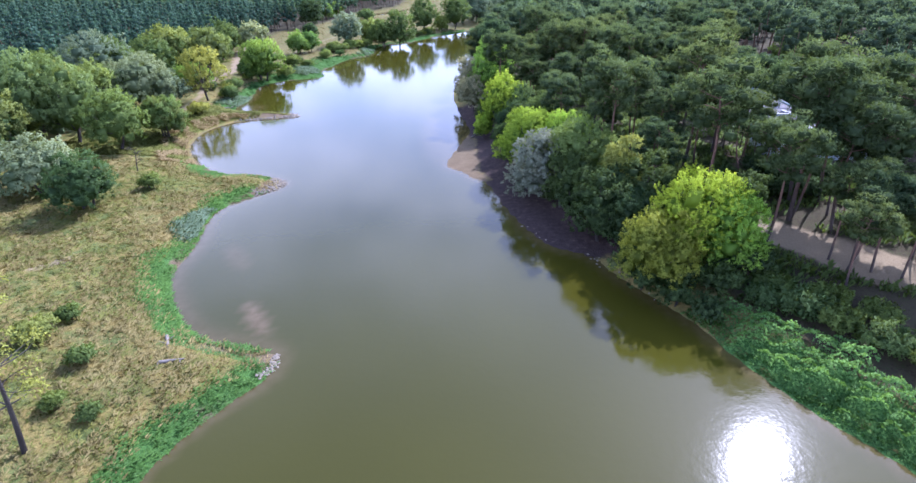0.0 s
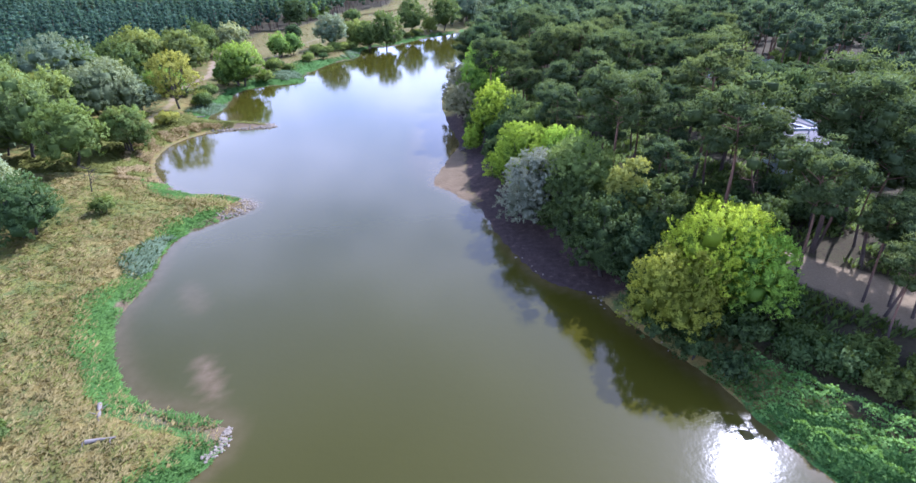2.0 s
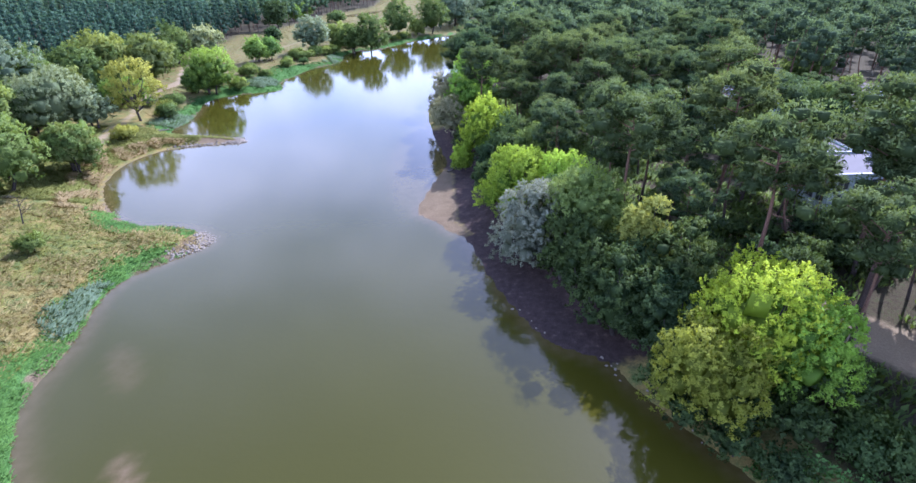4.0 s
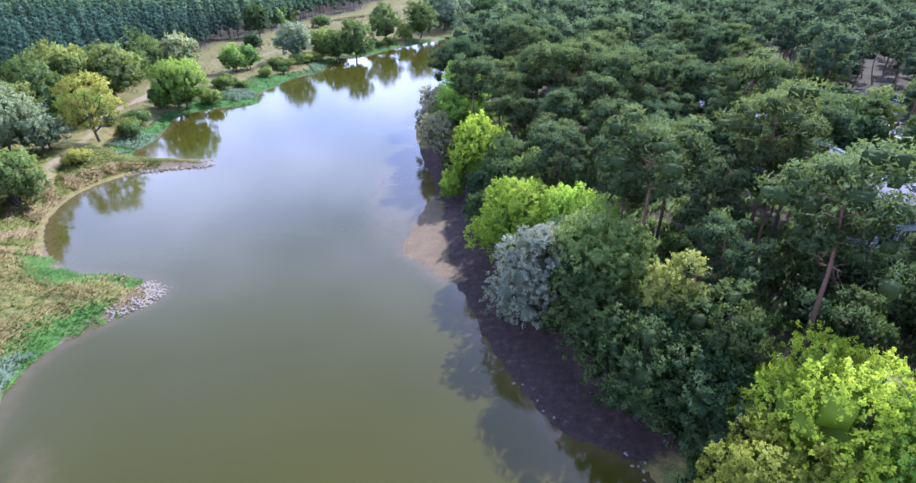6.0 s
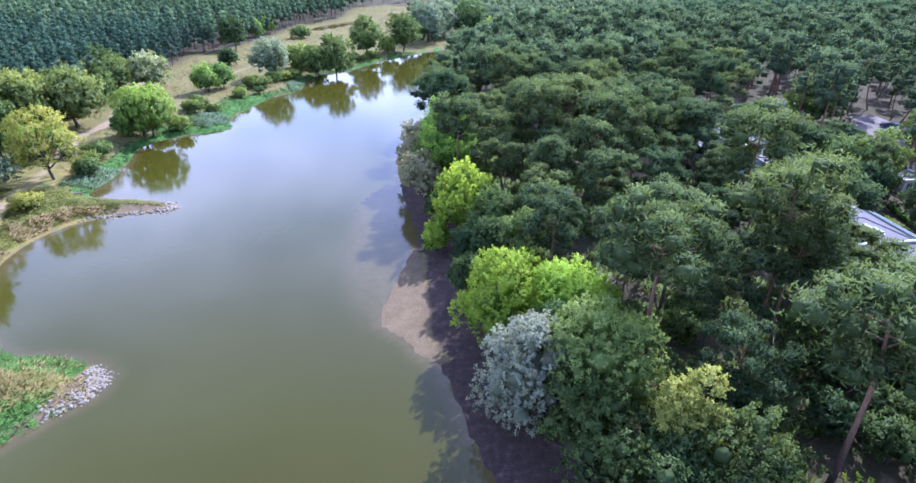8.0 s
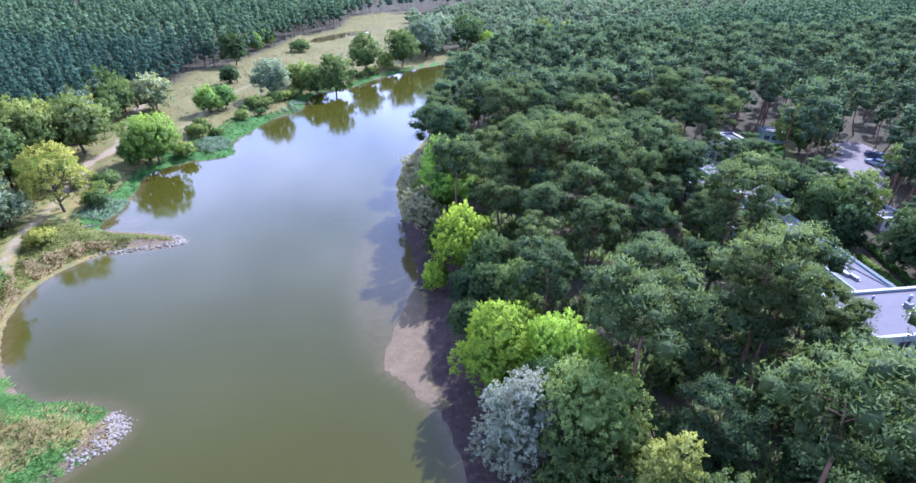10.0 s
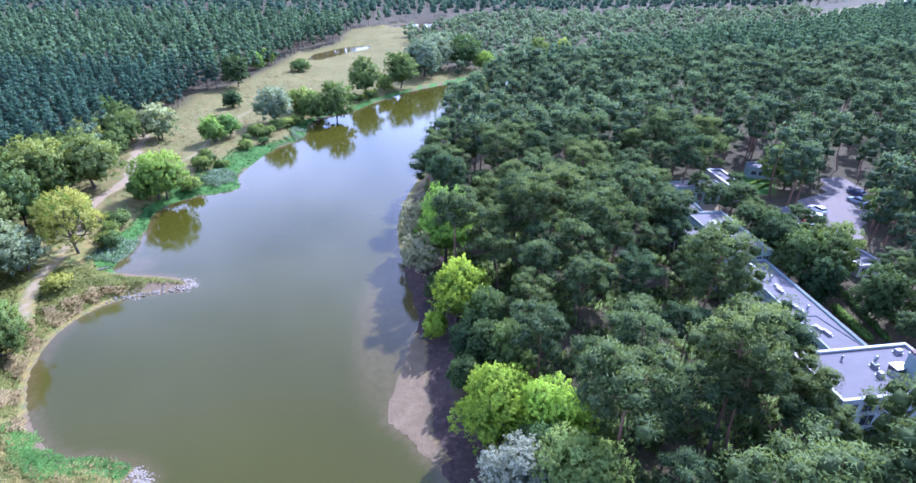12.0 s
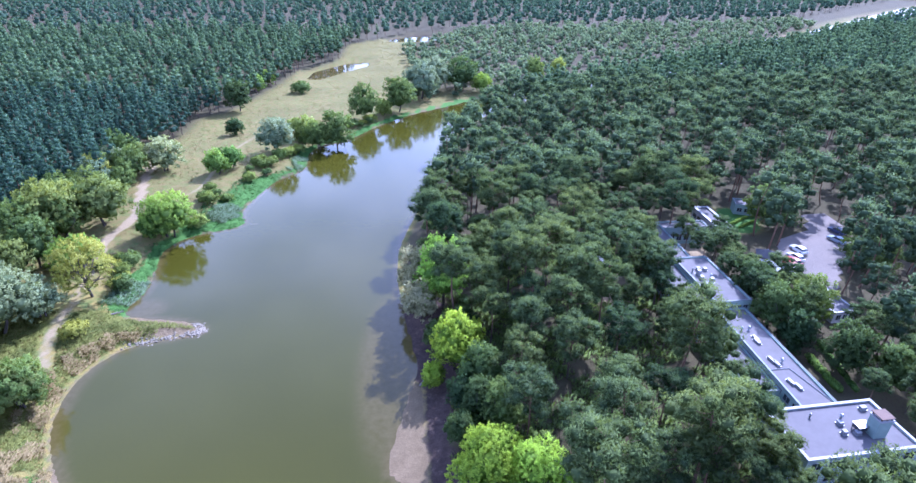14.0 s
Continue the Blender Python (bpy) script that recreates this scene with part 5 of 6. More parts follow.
def groyne(line, width, count, size, label):
    """A heap of rubble that ends a spur of the bank, each stone a piece."""
    ob = tagged(new("stone_groyne"), label, "groyne")
    pts = np.array(line) * K
    for _ in range(count):
        t = rng.uniform(0, len(pts) - 1.001)
        p = pts[int(t)] + (pts[int(t) + 1] - pts[int(t)]) * (t % 1)
        x, y = p + rng.normal(size=2) * width * 0.42
        z = max(ground_at(x, y), -0.12)
        s = part("stone", STONES[int(rng.integers(7))], ob)
        s.matrix_basis = pose(x, y, z + 0.05, *rng.uniform(-25, 25, 2), rng.uniform(0, 360)) @ Matrix.Scale(size * rng.uniform(0.55, 1.3), 4)


groyne([(-13.7, 30.0), (-13.1, 31.2), (-13.3, 32.6)], 0.55, 110, 0.15, "heap of pale rubble at the tip of the near groyne")
groyne([(-24.8, 63.8), (-23.4, 65.4), (-22.6, 66.6), (-23.0, 67.6), (-23.9, 68.4)], 1.5, 260, 0.22, "heap of pale rubble at the tip of the groyne")
groyne([(-39.5, 97.6), (-35.0, 99.0), (-30.6, 100.0), (-29.0, 100.6), (-31.0, 102.4)], 1.2, 240, 0.24, "pale rubble along the low stone spit")
groyne([(17.6, 38.9), (15.7, 42.2), (14.0, 45.6), (13.0, 47.2), (9.8, 49.0), (7.4, 54.0)], 0.9, 16, 0.14, "scattered stones at the foot of the shaded bank")
groyne([(-24.0, 188.6), (-19.0, 191.6), (-14.6, 194.0)], 1.4, 60, 0.3, "pale stones on the far shore")


def driftwood(x, y, length, turn, label, branches=3):
    ob = tagged(new("driftwood_log"), label, "driftwood")
    w = [stem((0, 0, 0.12), (length, 0, 0.2), 0.2, 0.07, 0.07, 7, 7)[0]]
    v, f, _, _ = merge(w)
    part("log", mesh_np("log", v, f, DRIFT, None, True), ob)
    for i in range(branches):
        p = length * rng.uniform(0.0, 0.9)
        b = stem((p, 0, 0.15), (p + rng.uniform(-0.5, 0.8), rng.choice([-1, 1]) * rng.uniform(0.5, 1.2), rng.uniform(0.1, 0.4)), 0.06, 0.02, 0.12, 4, 5)[0]
        part("branch", mesh_np("branch", b[0], b[1], DRIFT, None, True), ob)
    return place(ob, x, y, 1.0, turn)


driftwood(-22.2, 34.4, 4.6, -62, "bleached driftwood log lying in the dry grass", 5)
driftwood(-21.0, 30.9, 2.2, 10, "short dark piece of driftwood in the grass", 2)
driftwood(-44.6, 105.4, 2.4, 20, "bleached branch lying on the sandy inlet", 2)
driftwood(-31.2, 137.4, 2.6, 5, "driftwood branch on the sandy point", 2)
driftwood(2.6, 86.0, 3.0, 60, "bare branch washed up on the sand bar", 3)


def bare_tree(x, y, height, label, bark, wide=0.5, crook=0.12, turn=None):
    """A leafless tree: trunk and forking limbs."""
    ob = tagged(new("bare_tree"), label, "tree")
    w, spine = stem((0, 0, -0.2), (height * crook, 0, height * 0.9), 0.016 * height + 0.03, 0.03, height * 0.05, 7, 6)
    part("trunk", mesh_np("trunk", w[0], w[1], bark, None, True), ob)
    limbs = []
    for i in range(12):
        p = spine[int(rng.integers(2, 7))]
        a, l = rng.uniform(0, 6.28), height * wide * rng.uniform(0.25, 0.6)
        tip = p + np.array([math.cos(a) * l, math.sin(a) * l, l * rng.uniform(0.1, 0.9)])
        limbs.append(stem(p, tip, 0.04, 0.015, 0.1 * l, 4, 4)[0])
        for _ in range(2):
            limbs.append(stem((p + tip) / 2, (p + tip) / 2 + rng.normal(size=3) * l * 0.35, 0.025, 0.01, 0.05 * l, 3, 3)[0])
    for l in limbs:
        part("limb", mesh_np("limb", l[0], l[1], bark, None, True), ob)
    return place(ob, x, y, 1.0, turn)


bare_tree(-42.4, 69.4, 4.2, "small bare dead bush on the bank", BARK, 0.75)
bare_tree(33.3, 58.2, 11.0, "dead pine with a leaning trunk and crooked bare limbs", BARK_PINE, 0.3, 0.3, 180)


DARKBARK = bark_material("dark_bark", (0.035, 0.028, 0.022), (0.06, 0.05, 0.04), 6.0)


def edge_tree():
    """The thin-crowned tree whose dark trunk stands in the grass at the start."""
    woods, crown = [], []
    w, spine = stem((0, 0, -0.3), (0.3, 0.4, 12.5), 0.22, 0.06, 0.35, 9, 8)
    woods.append(w)
    for i in range(22):
        p = spine[int(rng.integers(3, 9))]
        a, l = rng.uniform(0, 6.28), rng.uniform(1.2, 3.6)
        tip = p + np.array([math.cos(a) * l, math.sin(a) * l, rng.uniform(-0.4, 1.6)])
        woods.append(stem(p, tip, 0.07, 0.02, 0.2, 4, 4)[0])
        crown += clump(tip, rng.uniform(0.7, 1.1), 0.8, 70, 0.12, 0.06, rng.uniform(0.3, 1), 0.2, 0)
    place(tree_thing("tree", woods, crown, LEAF["yellow"], DARKBARK, "thin-crowned yellowing tree with a dark leaning trunk"), -25.0, 22.9, 1.0, 0)


edge_tree()


# ---- the low buildings in the wood ----
ROOF = plain("grey_roofing_felt", (0.118, 0.106, 0.106), 0.8, 0.8, 0.16, 0, 0.3, 0.25)
WHITE = plain("white_trim", (0.27, 0.27, 0.28), 0.5, 4.0, 0.08)
TEAL = plain("pale_teal_render", (0.22, 0.29, 0.265), 0.8, 1.5, 0.14)
GREYWALL = plain("grey_green_render", (0.33, 0.38, 0.38), 0.8, 1.5, 0.16)
METAL = plain("zinc_metal", (0.3, 0.31, 0.33), 0.45, 6.0, 0.15, 0.8)
DARKMETAL = plain("dark_metal", (0.09, 0.09, 0.1), 0.5, 6.0, 0.2, 0.5)
RUST = plain("rusty_brown_metal", (0.1, 0.062, 0.045), 0.7, 5.0, 0.3, 0.3)
CREAM = plain("cream_canvas", (0.74, 0.72, 0.68), 0.7, 3.0, 0.08)
WOOD = plain("brown_wood", (0.2, 0.12, 0.07), 0.7, 5.0, 0.3)
ROOFEDGE = plain("grey_roof_edging", (0.15, 0.15, 0.16), 0.6, 4.0, 0.15)
CONCRETE = plain("pale_concrete", (0.36, 0.34, 0.32), 0.9, 3.0, 0.15)


def glass_material():
    k = Mat("dark_window_glass")
    return k.finish(k.ramp(k.noise(0.7), [(0.3, (0.015, 0.02, 0.025)), (0.7, (0.04, 0.05, 0.06))]), 0.06, None, 0, 0.8)


GLASS = glass_material()


def box_mesh(name, lo, hi, mat, bevel=0.02):
    bm = bmesh.new()
    bmesh.ops.create_cube(bm, size=1.0)
    for v in bm.verts:
        v.co = Vector([a + (b - a) * (c + 0.5) for a, b, c in zip(lo, hi, v.co)])
    if bevel:
        bmesh.ops.bevel(bm, geom=bm.edges[:], offset=bevel, segments=1, affect="EDGES")
    me = bpy.data.meshes.new(name)
    bm.to_mesh(me)
    bm.free()
    me.materials.append(mat)
    return me


def box(name, parent, lo, hi, mat, bevel=0.02, label=""):
    return part(name, box_mesh(name, lo, hi, mat, bevel), parent, label)


def cyl_mesh(name, r0, r1, z0, z1, mat, sides=16):
    bm = bmesh.new()
    bmesh.ops.create_cone(bm, cap_ends=True, segments=sides, radius1=r0, radius2=max(r1, 1e-4), depth=z1 - z0)
    bmesh.ops.translate(bm, verts=bm.verts[:], vec=(0, 0, (z0 + z1) / 2))
    me = bpy.data.meshes.new(name)
    bm.to_mesh(me)
    bm.free()
    me.materials.append(mat)
    return me


def windows(ob, side, x0, x1, at, sill, head, count):
    """A row of windows in a wall that faces side (the axis and its sign); each has a frame, a pane and a sill."""
    step_w = (x1 - x0) / count
    for i in range(count):
        a, b = x0 + step_w * (i + 0.18), x0 + step_w * (i + 0.82)
        s = side[1]

        def put(name, lo_a, hi_a, lo_z, hi_z, d0, d1, mat, parent):
            if side[0] == "y":
                return box(name, parent, (lo_a, min(at + s * d0, at + s * d1), lo_z), (hi_a, max(at + s * d0, at + s * d1), hi_z), mat, 0)
            return box(name, parent, (min(at + s * d0, at + s * d1), lo_a, lo_z), (max(at + s * d0, at + s * d1), hi_a, hi_z), mat, 0)
        fr = put("window", a - 0.06, b + 0.06, sill - 0.06, head + 0.06, -0.02, 0.03, WHITE, ob)
        put("pane", a, b, sill, head, 0.0, 0.05, GLASS, fr)
        put("mullion", (a + b) / 2 - 0.03, (a + b) / 2 + 0.03, sill, head, 0.03, 0.07, WHITE, fr)
        put("sill", a - 0.12, b + 0.12, sill - 0.12, sill - 0.06, 0.0, 0.14, METAL, fr)


def block(label, x0, y0, x1, y1, top, wall, turn=0.0, cap=0.3, rows=(), edge=None):
    """A flat-roofed block with walls, a felt roof and a white capped parapet; origin at its middle on the ground."""
    cx, cy = (x0 + x1) / 2 * K, (y0 + y1) / 2 * K
    g = ground_at(cx, cy)
    w, d, h = (x1 - x0) * K / 2, (y1 - y0) * K / 2, top * K - g
    ob = tagged(new("low_building"), label, "building")
    t = 0.3
    box("wall", ob, (-w, -d, -0.6), (w, -d + t, h), wall, 0)
    box("wall", ob, (-w, d - t, -0.6), (w, d, h), wall, 0)
    box("wall", ob, (-w, -d + t, -0.6), (-w + t, d - t, h), wall, 0)
    box("wall", ob, (w - t, -d + t, -0.6), (w, d - t, h), wall, 0)
    box("roof", ob, (-w + t, -d + t, h - 0.4), (w - t, d - t, h - 0.25), ROOF, 0, "grey felt roof")
    if cap:
        o = 0.06
        box("parapet_cap", ob, (-w - o, -d - o, h), (w + o, -d + cap, h + 0.08), edge or WHITE, 0.01)
        box("parapet_cap", ob, (-w - o, d - cap, h), (w + o, d + o, h + 0.08), edge or WHITE, 0.01)
        box("parapet_cap", ob, (-w - o, -d + cap, h), (-w + cap, d - cap, h + 0.08), edge or WHITE, 0.01)
        box("parapet_cap", ob, (w - cap, -d + cap, h), (w + o, d - cap, h + 0.08), edge or WHITE, 0.01)
    for side, sill, head, count in rows:
        lim, at = (w, d) if side[0] == "y" else (d, w)
        windows(ob, side, -lim + 0.4, lim - 0.4, at * side[1], sill, head, count)
    ob.matrix_basis = pose(cx, cy, g, 0, 0, turn)
    return ob, (cx, cy, g, h)


def on_roof(x, y, top, ob, turn=0.0):
    ob.matrix_basis = pose(x * K, y * K, top * K - 0.25, 0, 0, turn)
    return ob


def roof_unit(x, y, top, w, d, h, turn=0.0, label="white box-shaped roof ventilator"):
    ob = tagged(new("roof_ventilator"), label, "ventilator")
    box("casing", ob, (-w / 2, -d / 2, 0.12), (w / 2, d / 2, h), WHITE, 0.04)
    box("curb", ob, (-w / 2 - 0.08, -d / 2 - 0.08, 0), (w / 2 + 0.08, d / 2 + 0.08, 0.12), METAL, 0.01)
    for i in range(3):
        z = 0.12 + (h - 0.16) * (i + 0.5) / 3
        box("louvre", ob, (-w / 2 - 0.015, -d / 2 + 0.05, z - 0.03), (w / 2 + 0.015, d / 2 - 0.05, z + 0.03), METAL, 0)
    return on_roof(x, y, top, ob, turn)


def mushroom(x, y, top, r=0.35, h=0.9):
    ob = tagged(new("roof_vent_pipe"), "metal roof vent pipe with a round cowl", "vent")
    part("pipe", cyl_mesh("pipe", r * 0.55, r * 0.55, 0, h, METAL), ob)
    part("cowl", cyl_mesh("cowl", r, r * 0.3, h - 0.05, h + 0.25, METAL), ob)
    part("flange", cyl_mesh("flange", r * 0.9, r * 0.6, 0, 0.1, METAL), ob)
    return on_roof(x, y, top, ob)


def build_buildings():
    block("flat-roofed grey-green kitchen block with white parapet", 39.7, 65.2, 52.4, 71.9, 7.3, GREYWALL, 3.0, 0.35, [(("y", -1), 1.0, 2.6, 6), (("y", -1), 3.4, 4.6, 7), (("x", -1), 1.2, 2.6, 4), (("x", 1), 1.2, 2.6, 4)])
    block("long low wing with a grey felt roof", 44.8, 72.2, 49.3, 91.7, 6.3, TEAL, 0.0, 0.1, [(("x", 1), 0.9, 2.6, 12), (("x", -1), 2.4, 3.4, 12)], ROOFEDGE)
    block("narrow lean-to wing with roof lights", 41.1, 76.0, 44.75, 91.7, 5.6, TEAL, 0.0, 0.1, [(("x", -1), 0.9, 2.4, 10)], ROOFEDGE)
    block("raised hall block with a teal clerestory wall", 44.5, 91.8, 50.0, 104.6, 7.4, TEAL, 2.0, 0.12, [(("y", -1), 4.0, 4.7, 5), (("x", 1), 1.2, 2.8, 8)], ROOFEDGE)
    block("low side wing with a grey felt roof", 40.9, 91.8, 44.4, 104.6, 6.8, TEAL, 0.0, 0.1, [(("x", -1), 1.0, 2.6, 9)], ROOFEDGE)
    block("far low wing with a grey felt roof", 42.4, 104.7, 47.9, 118.2, 6.8, TEAL, 0.0, 0.1, [(("x", -1), 1.0, 2.6, 9), (("x", 1), 1.0, 2.6, 9)], ROOFEDGE)
    block("cross wing with a dark roof edge", 48.0, 117.2, 57.0, 119.8, 6.4, TEAL, 0.0, 0.15, [(("y", -1), 1.0, 2.6, 6)], ROOFEDGE)
    block("small white-roofed outbuilding behind the garden", 59.4, 118.0, 62.4, 127.6, 5.6, CONCRETE, 0.0, 0.6, [(("x", -1), 1.0, 2.2, 5)])
    block("pale teal garden shed with a flat roof", 69.8, 128.2, 74.6, 131.6, 5.2, TEAL, -20.0, 0.15, [(("y", -1), 0.9, 1.9, 3)], ROOFEDGE)
    block("small grey pavilion with a flat roof", 62.7, 91.2, 66.6, 97.9, 5.0, CONCRETE, 5.0, 0.35, [(("x", -1), 0.9, 1.9, 5), (("y", -1), 0.9, 1.9, 3)])
    block("white-roofed kiosk among the pines", 32.6, 107.6, 34.4, 111.2, 4.9, CONCRETE, 12.0, 0.8, [(("x", -1), 0.9, 1.9, 3)])
    # the square chimney of the kitchen block
    ch = tagged(new("chimney_stack"), "square teal chimney stack with a rusty top", "chimney")
    box("shaft", ch, (-0.95, -0.85, 0), (0.95, 0.85, 3.1), TEAL, 0.03)
    box("rim", ch, (-1.08, -0.98, 2.95), (1.08, 0.98, 3.15), WHITE, 0.02)
    box("slab", ch, (-1.0, -0.9, 3.45), (1.0, 0.9, 3.55), RUST, 0.01)
    for sx in (-0.8, 0, 0.8):
        for sy in (-0.7, 0.7):
            box("post", ch, (sx - 0.08, sy - 0.08, 3.15), (sx + 0.08, sy + 0.08, 3.45), RUST, 0)
    on_roof(49.1, 67.7, 7.3, ch, 3)
    # roof plant
    for x, y, w, d, h in ((50.4, 71.0, 0.9, 0.6, 0.6), (46.4, 69.2, 0.7, 0.7, 0.6), (45.9, 67.9, 0.6, 0.6, 0.7), (47.3, 67.8, 0.8, 0.6, 0.6)):
        roof_unit(x, y, 7.3, w, d, h, 3)
    mushroom(46.7, 69.6, 7.3, 0.3, 1.1), mushroom(43.9, 70.4, 7.3, 0.2, 0.5)
    fan = tagged(new("air_handling_unit"), "dark flat-topped air handling unit on legs", "ventilator")
    box("casing", fan, (-0.9, -0.6, 0.35), (0.9, 0.6, 1.0), DARKMETAL, 0.03)
    box("cover", fan, (-1.0, -0.7, 1.0), (1.0, 0.7, 1.08), METAL, 0.01)
    for sx in (-0.8, 0.8):
        for sy in (-0.5, 0.5):
            box("leg", fan, (sx - 0.05, sy - 0.05, 0), (sx + 0.05, sy + 0.05, 0.35), METAL, 0)
    on_roof(48.0, 68.3, 7.3, fan, 3)
    for x, y in ((46.5, 90.2), (46.8, 84.9), (46.6, 84.2), (46.3, 80.6), (46.5, 79.9), (46.2, 76.6), (46.6, 75.8)):
        roof_unit(x, y, 6.3, 0.5, 1.45, 0.42, 8, "oblong white roof light box")
    for x, y in ((47.0, 86.8), (46.0, 86.8), (47.4, 80.2)):
        mushroom(x, y, 6.3, 0.3, 0.6)
    for x, y, h in ((45.5, 96.2, 0.9), (46.0, 99.4, 1.1), (45.9, 98.2, 0.7), (46.8, 97.0, 1.2), (46.6, 100.8, 0.6), (47.6, 100.6, 0.6), (45.0, 95.0, 0.6)):
        roof_unit(x, y, 7.4, 0.7, 0.8, h, 2)
    mushroom(46.9, 97.6, 7.4, 0.35, 1.3), mushroom(45.4, 100.2, 7.4, 0.25, 0.8)
    roof_unit(41.9, 91.0, 5.6, 0.7, 0.7, 0.6), roof_unit(43.0, 106.0, 6.8, 0.8, 0.7, 0.6)
    for x in (42.0, 43.6):
        ob = tagged(new("roof_light"), "long ridge-shaped roof light with metal frame", "skylight")
        box("frame", ob, (-0.35, -3.0, 0), (0.35, 3.0, 0.25), METAL, 0.02)
        box("pane", ob, (-0.28, -2.9, 0.25), (0.28, 2.9, 0.32), GLASS, 0)
        on_roof(x, 88.2, 5.6, ob)
    ob = tagged(new("cable_duct"), "white duct running across the roof", "duct")
    for i, (lo, hi) in enumerate((((44.9, 78.9), (47.6, 79.0)), ((47.6, 79.0), (49.0, 73.4)))):
        a, b = Vector((*lo, 0)) * K, Vector((*hi, 0)) * K
        v, f, _ = tube([tuple(a), tuple(b)], [0.07, 0.07], 5)
        part("pipe", mesh_np("pipe", v, f, WHITE), ob)
    ob.matrix_basis = pose(0, 0, 6.3 * K - 0.16)


build_buildings()


def gazebo(x, y, r, sides, roof_mat, label):
    ob = tagged(new("gazebo"), label, "gazebo")
    part("canopy", cyl_mesh("canopy", r, 0.15, 2.4, 3.7, roof_mat, sides), ob)
    part("finial", cyl_mesh("finial", 0.16, 0.05, 3.65, 3.95, METAL, 8), ob)
    for i in range(sides):
        a = 2 * math.pi * i / sides
        px, py = math.cos(a) * r * 0.9, math.sin(a) * r * 0.9
        box("post", ob, (px - 0.06, py - 0.06, 0), (px + 0.06, py + 0.06, 2.5), WOOD, 0)
        b = 2 * math.pi * (i + 1) / sides
        v, f, _ = tube([(px, py, 0.9), (math.cos(b) * r * 0.9, math.sin(b) * r * 0.9, 0.9)], [0.04, 0.04], 4)
        part("rail", mesh_np("rail", v, f, WOOD), ob)
    part("floor", cyl_mesh("floor", r, r, -0.3, 0.12, CONCRETE, sides), ob)
    return place(ob, x, y, 1.0, 15)


gazebo(61.6, 105.2, 2.6, 8, CREAM, "eight-sided garden gazebo with a cream canopy")
gazebo(63.6, 108.8, 3.0, 4, ROOF, "square garden shelter with a grey pyramid roof")


def globe_lamp(x, y, height):
    ob = tagged(new("park_lamp"), "park lamp with a white globe on a grey pole", "lamp")
    part("pole", cyl_mesh("pole", 0.07, 0.05, -0.2, height - 0.4, DARKMETAL, 10), ob)
    part("collar", cyl_mesh("collar", 0.12, 0.09, height - 0.45, height - 0.35, METAL, 10), ob)
    v, f = BALLS[3]
    part("globe", mesh_np("globe", v * np.array([0.3, 0.3, 0.24]) + np.array([0, 0, height - 0.15]), f, WHITE, None, True), ob)
    return place(ob, x, y, 1.0, 0)


globe_lamp(37.6, 78.2, 3.8)
globe_lamp(40.2, 75.0, 3.6)


# ---- parked cars ----
def paint(name, color):
    k = Mat(name)
    c = k.mix(k.ramp(k.noise(1.2), [(0.3, 0.0), (0.7, 1.0)]), tuple(c * 0.9 for c in color), color)
    m = k.finish(c, 0.3, None, 0.1, 0.6)
    return m


TYRE = plain("black_tyre", (0.02, 0.02, 0.02), 0.9, 20.0, 0.2)
LAMPGLASS = plain("clear_lamp_glass", (0.75, 0.77, 0.8), 0.1, 9.0, 0.08)
REDLAMP = plain("red_lamp_glass", (0.45, 0.02, 0.02), 0.15, 9.0, 0.1)


def loft(name, sections, mat):
    """A hull through cross-sections: each gives x, half width low, half width high, z low, z high."""
    v, f = [], []
    for x, a, b, lo, hi in sections:
        v += [(x, -a, lo), (x, -a, (lo + hi) / 2), (x, -b, hi), (x, b, hi), (x, a, (lo + hi) / 2), (x, a, lo)]
    n = len(sections)
    for i in range(n - 1):
        for s in range(6):
            q = (s + 1) % 6
            f.append((i * 6 + s, (i + 1) * 6 + s, (i + 1) * 6 + q, i * 6 + q))
    f += [(0, 1, 4, 5), (1, 2, 3, 4), (n * 6 - 1, n * 6 - 2, n * 6 - 5, n * 6 - 6), (n * 6 - 2, n * 6 - 3, n * 6 - 4, n * 6 - 5)]
    return mesh_np(name, np.array(v, float), np.array(f), mat)


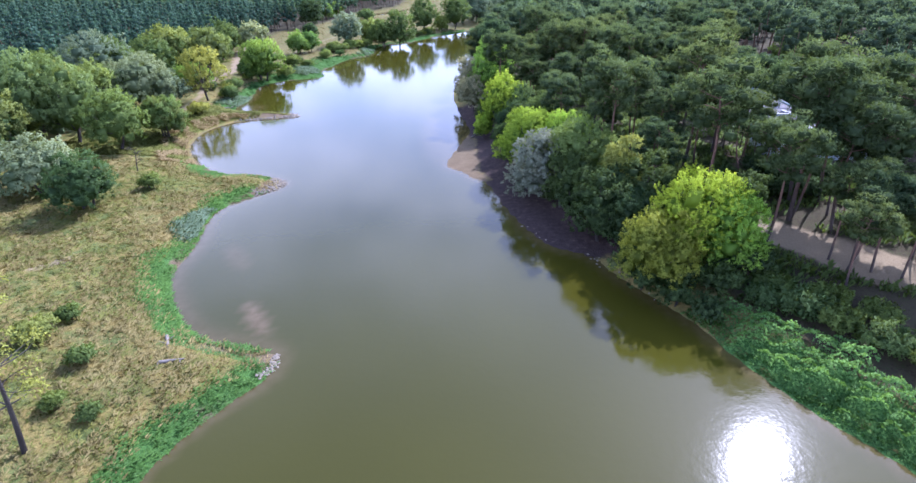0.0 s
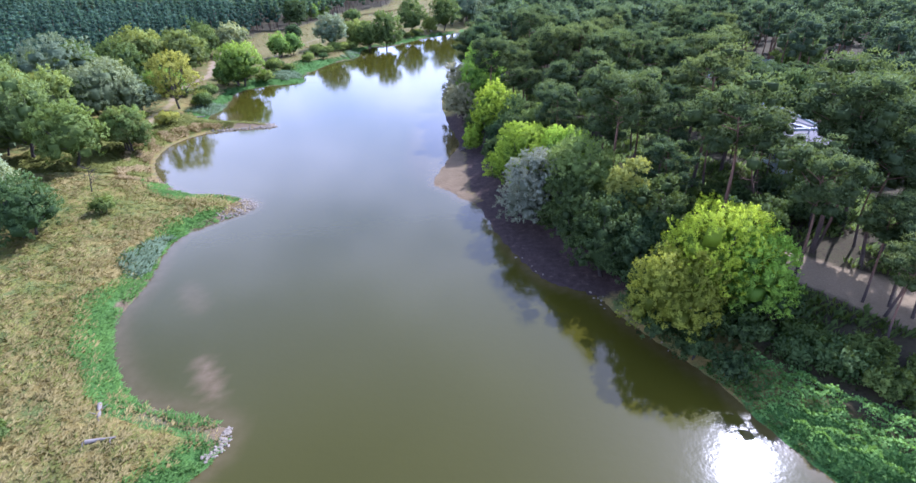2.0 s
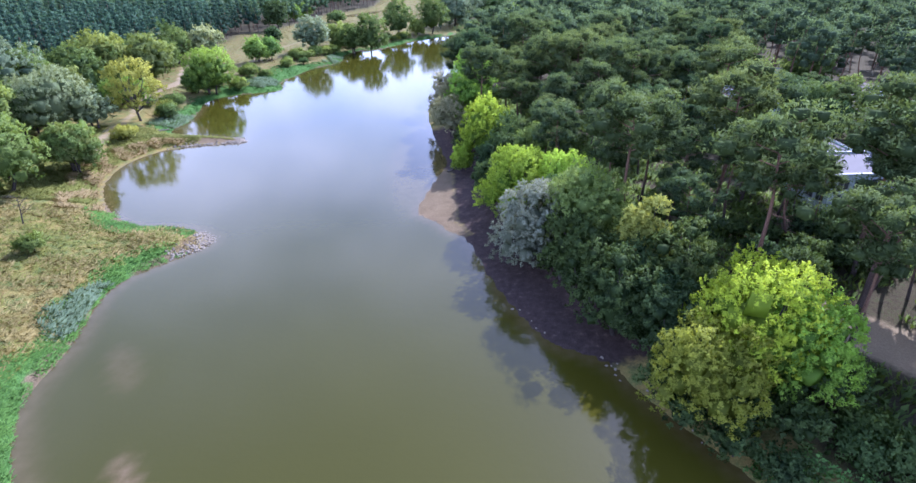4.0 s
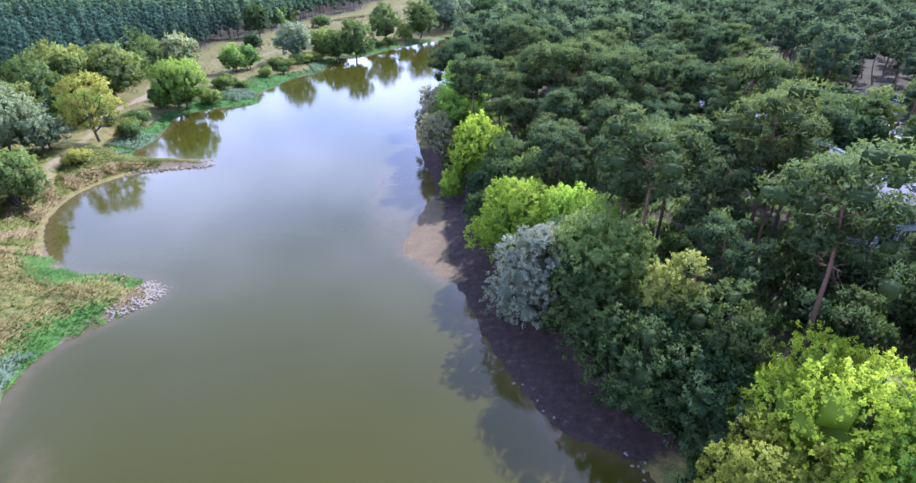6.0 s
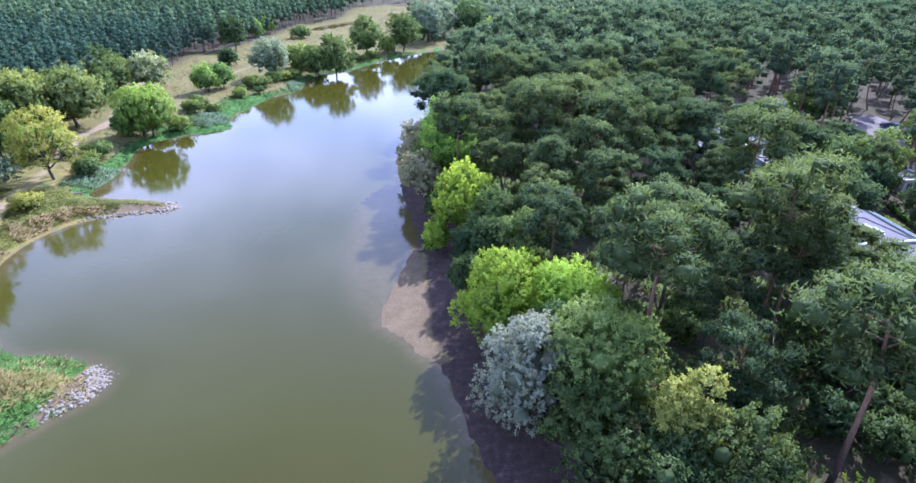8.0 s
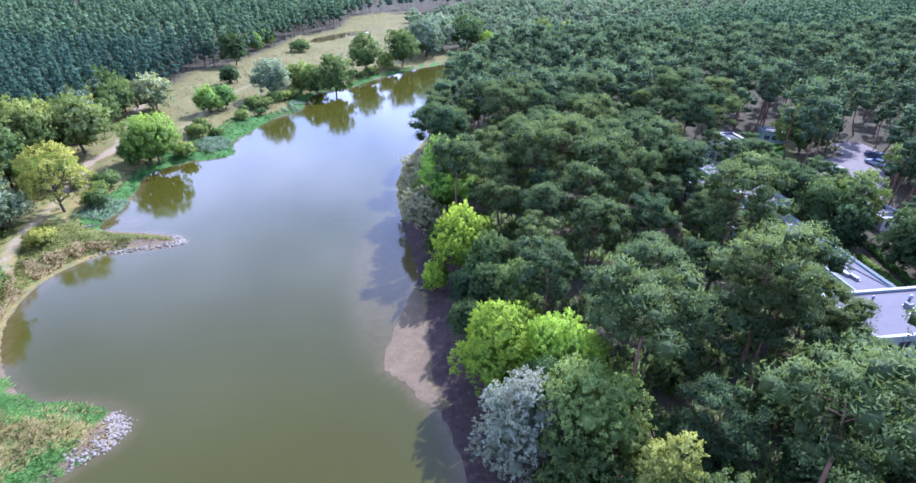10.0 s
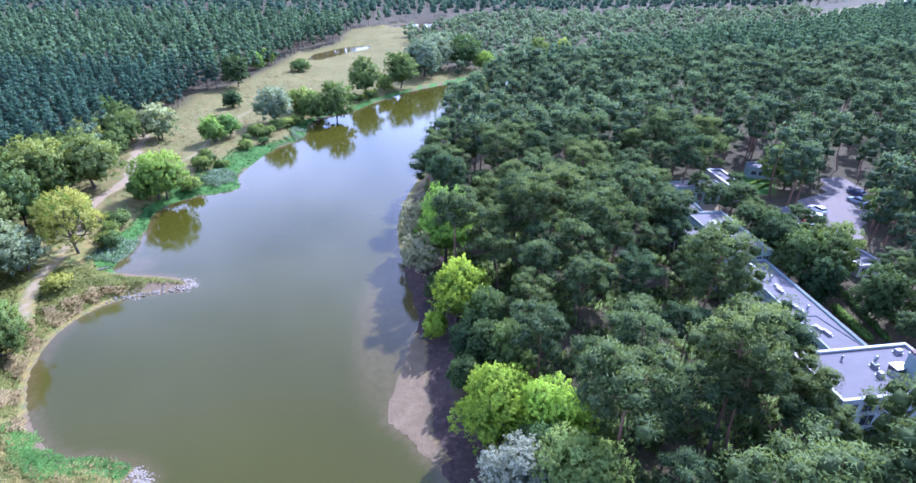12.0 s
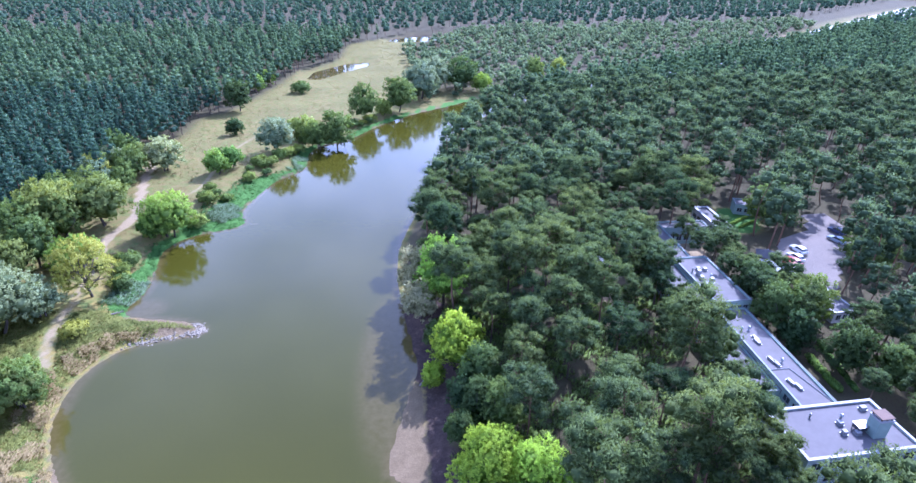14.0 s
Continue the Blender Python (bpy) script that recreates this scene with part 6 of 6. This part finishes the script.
def car(label, color):
    ob = tagged(new("parked_car"), label, "car")
    mat = paint("car_paint", color)
    part("body", loft("body", [(-2.15, 0.72, 0.66, 0.42, 0.72), (-2.05, 0.84, 0.76, 0.3, 0.9), (-1.2, 0.88, 0.8, 0.24, 0.94), (0.7, 0.88, 0.8, 0.24, 0.92), (1.6, 0.86, 0.76, 0.26, 0.8), (2.05, 0.8, 0.68, 0.32, 0.68), (2.15, 0.68, 0.6, 0.42, 0.6)], mat), ob)
    part("cabin_glass", loft("cabin_glass", [(-1.95, 0.7, 0.6, 0.88, 0.95), (-1.35, 0.76, 0.62, 0.88, 1.38), (0.1, 0.76, 0.62, 0.88, 1.4), (0.95, 0.72, 0.64, 0.86, 0.93)], GLASS), ob)
    part("roof_panel", loft("roof_panel", [(-1.45, 0.62, 0.58, 1.36, 1.41), (-0.6, 0.64, 0.6, 1.38, 1.46), (0.15, 0.62, 0.58, 1.37, 1.42)], mat), ob)
    for sx in (-1.32, 1.32):
        for sy in (-0.8, 0.8):
            w = part("wheel", cyl_mesh("wheel", 0.32, 0.32, -0.1, 0.1, TYRE, 14), ob)
            w.matrix_basis = pose(sx, sy, 0.32, 90)
            part("rim", cyl_mesh("rim", 0.2, 0.2, -0.115, 0.115, METAL, 10), w)
    for sy in (-0.55, 0.55):
        box("headlight", ob, (2.0, sy - 0.14, 0.5), (2.13, sy + 0.14, 0.62), LAMPGLASS, 0.02)
        box("tail_light", ob, (-2.14, sy - 0.12, 0.6), (-2.04, sy + 0.12, 0.76), REDLAMP, 0.02)
        box("mirror", ob, (0.6, sy * 1.72 - 0.08, 0.9), (0.75, sy * 1.72 + 0.08, 1.02), mat, 0.02)
    return ob


def build_cars():
    for x, y, turn, label, color in (
        (72.6, 112.6, 100, "white estate car parked at the edge of the yard", (0.75, 0.76, 0.78)),
        (70.4, 110.2, 100, "white saloon car parked beside others", (0.72, 0.73, 0.74)),
        (69.1, 108.9, 98, "dark red car parked between white ones", (0.35, 0.02, 0.025)),
        (67.8, 107.4, 98, "red car parked in the row", (0.42, 0.03, 0.03)),
        (66.6, 106.2, 98, "white car parked at the end of the row", (0.75, 0.75, 0.75)),
        (82.6, 116.0, 108, "silver-blue car parked in the shade of the wood", (0.3, 0.36, 0.45)),
        (85.2, 119.4, 108, "dark blue car parked in the shade of the wood", (0.03, 0.05, 0.12)),
    ):
        ob = car(label, color)
        ob.matrix_basis = pose(x * K, y * K, ground_at(x * K, y * K), 0, 0, turn)
        tagged(ob, group="cars in the yard")


build_cars()


def hedge(x0, y0, x1, y1, w, h, label):
    a, b = np.array([x0, y0]) * K, np.array([x1, y1]) * K
    n = int(np.linalg.norm(b - a) / 0.5) + 1
    crown, g = [], ground_at(*((a + b) / 2))
    mid = (a + b) / 2
    for i in range(n):
        p = a + (b - a) * i / max(1, n - 1) - mid
        for _ in range(2):
            crown += clump(np.array([p[0] + rng.normal() * 0.08, p[1] + rng.normal() * 0.08, h * rng.uniform(0.45, 0.75)]), w * rng.uniform(0.4, 0.55), 0.9, 50, 0.09, 0.05, rng.uniform(0.3, 0.9), 0, 0.8)
    v, f, t, n = merge(crown)
    ob = new("hedge", mesh_np("hedge", v, f, LEAF["bright"], {"tint": t}, False, None, n))
    ob.location = (mid[0], mid[1], g)
    tagged(ob, label, "hedge")


hedge(53.9, 77.6, 54.4, 83.6, 1.6, 1.0, "clipped green hedge beside the long wing")
hedge(56.0, 77.4, 57.8, 86.6, 1.2, 1.0, "clipped green hedge along the garden path")
hedge(59.8, 80.4, 61.8, 87.6, 1.2, 1.2, "clipped green hedge along the garden path")
hedge(66.0, 124.0, 71.0, 127.0, 0.8, 0.6, "low row of green garden plants")
hedge(67.0, 122.6, 72.0, 125.4, 0.8, 0.6, "low row of green garden plants")
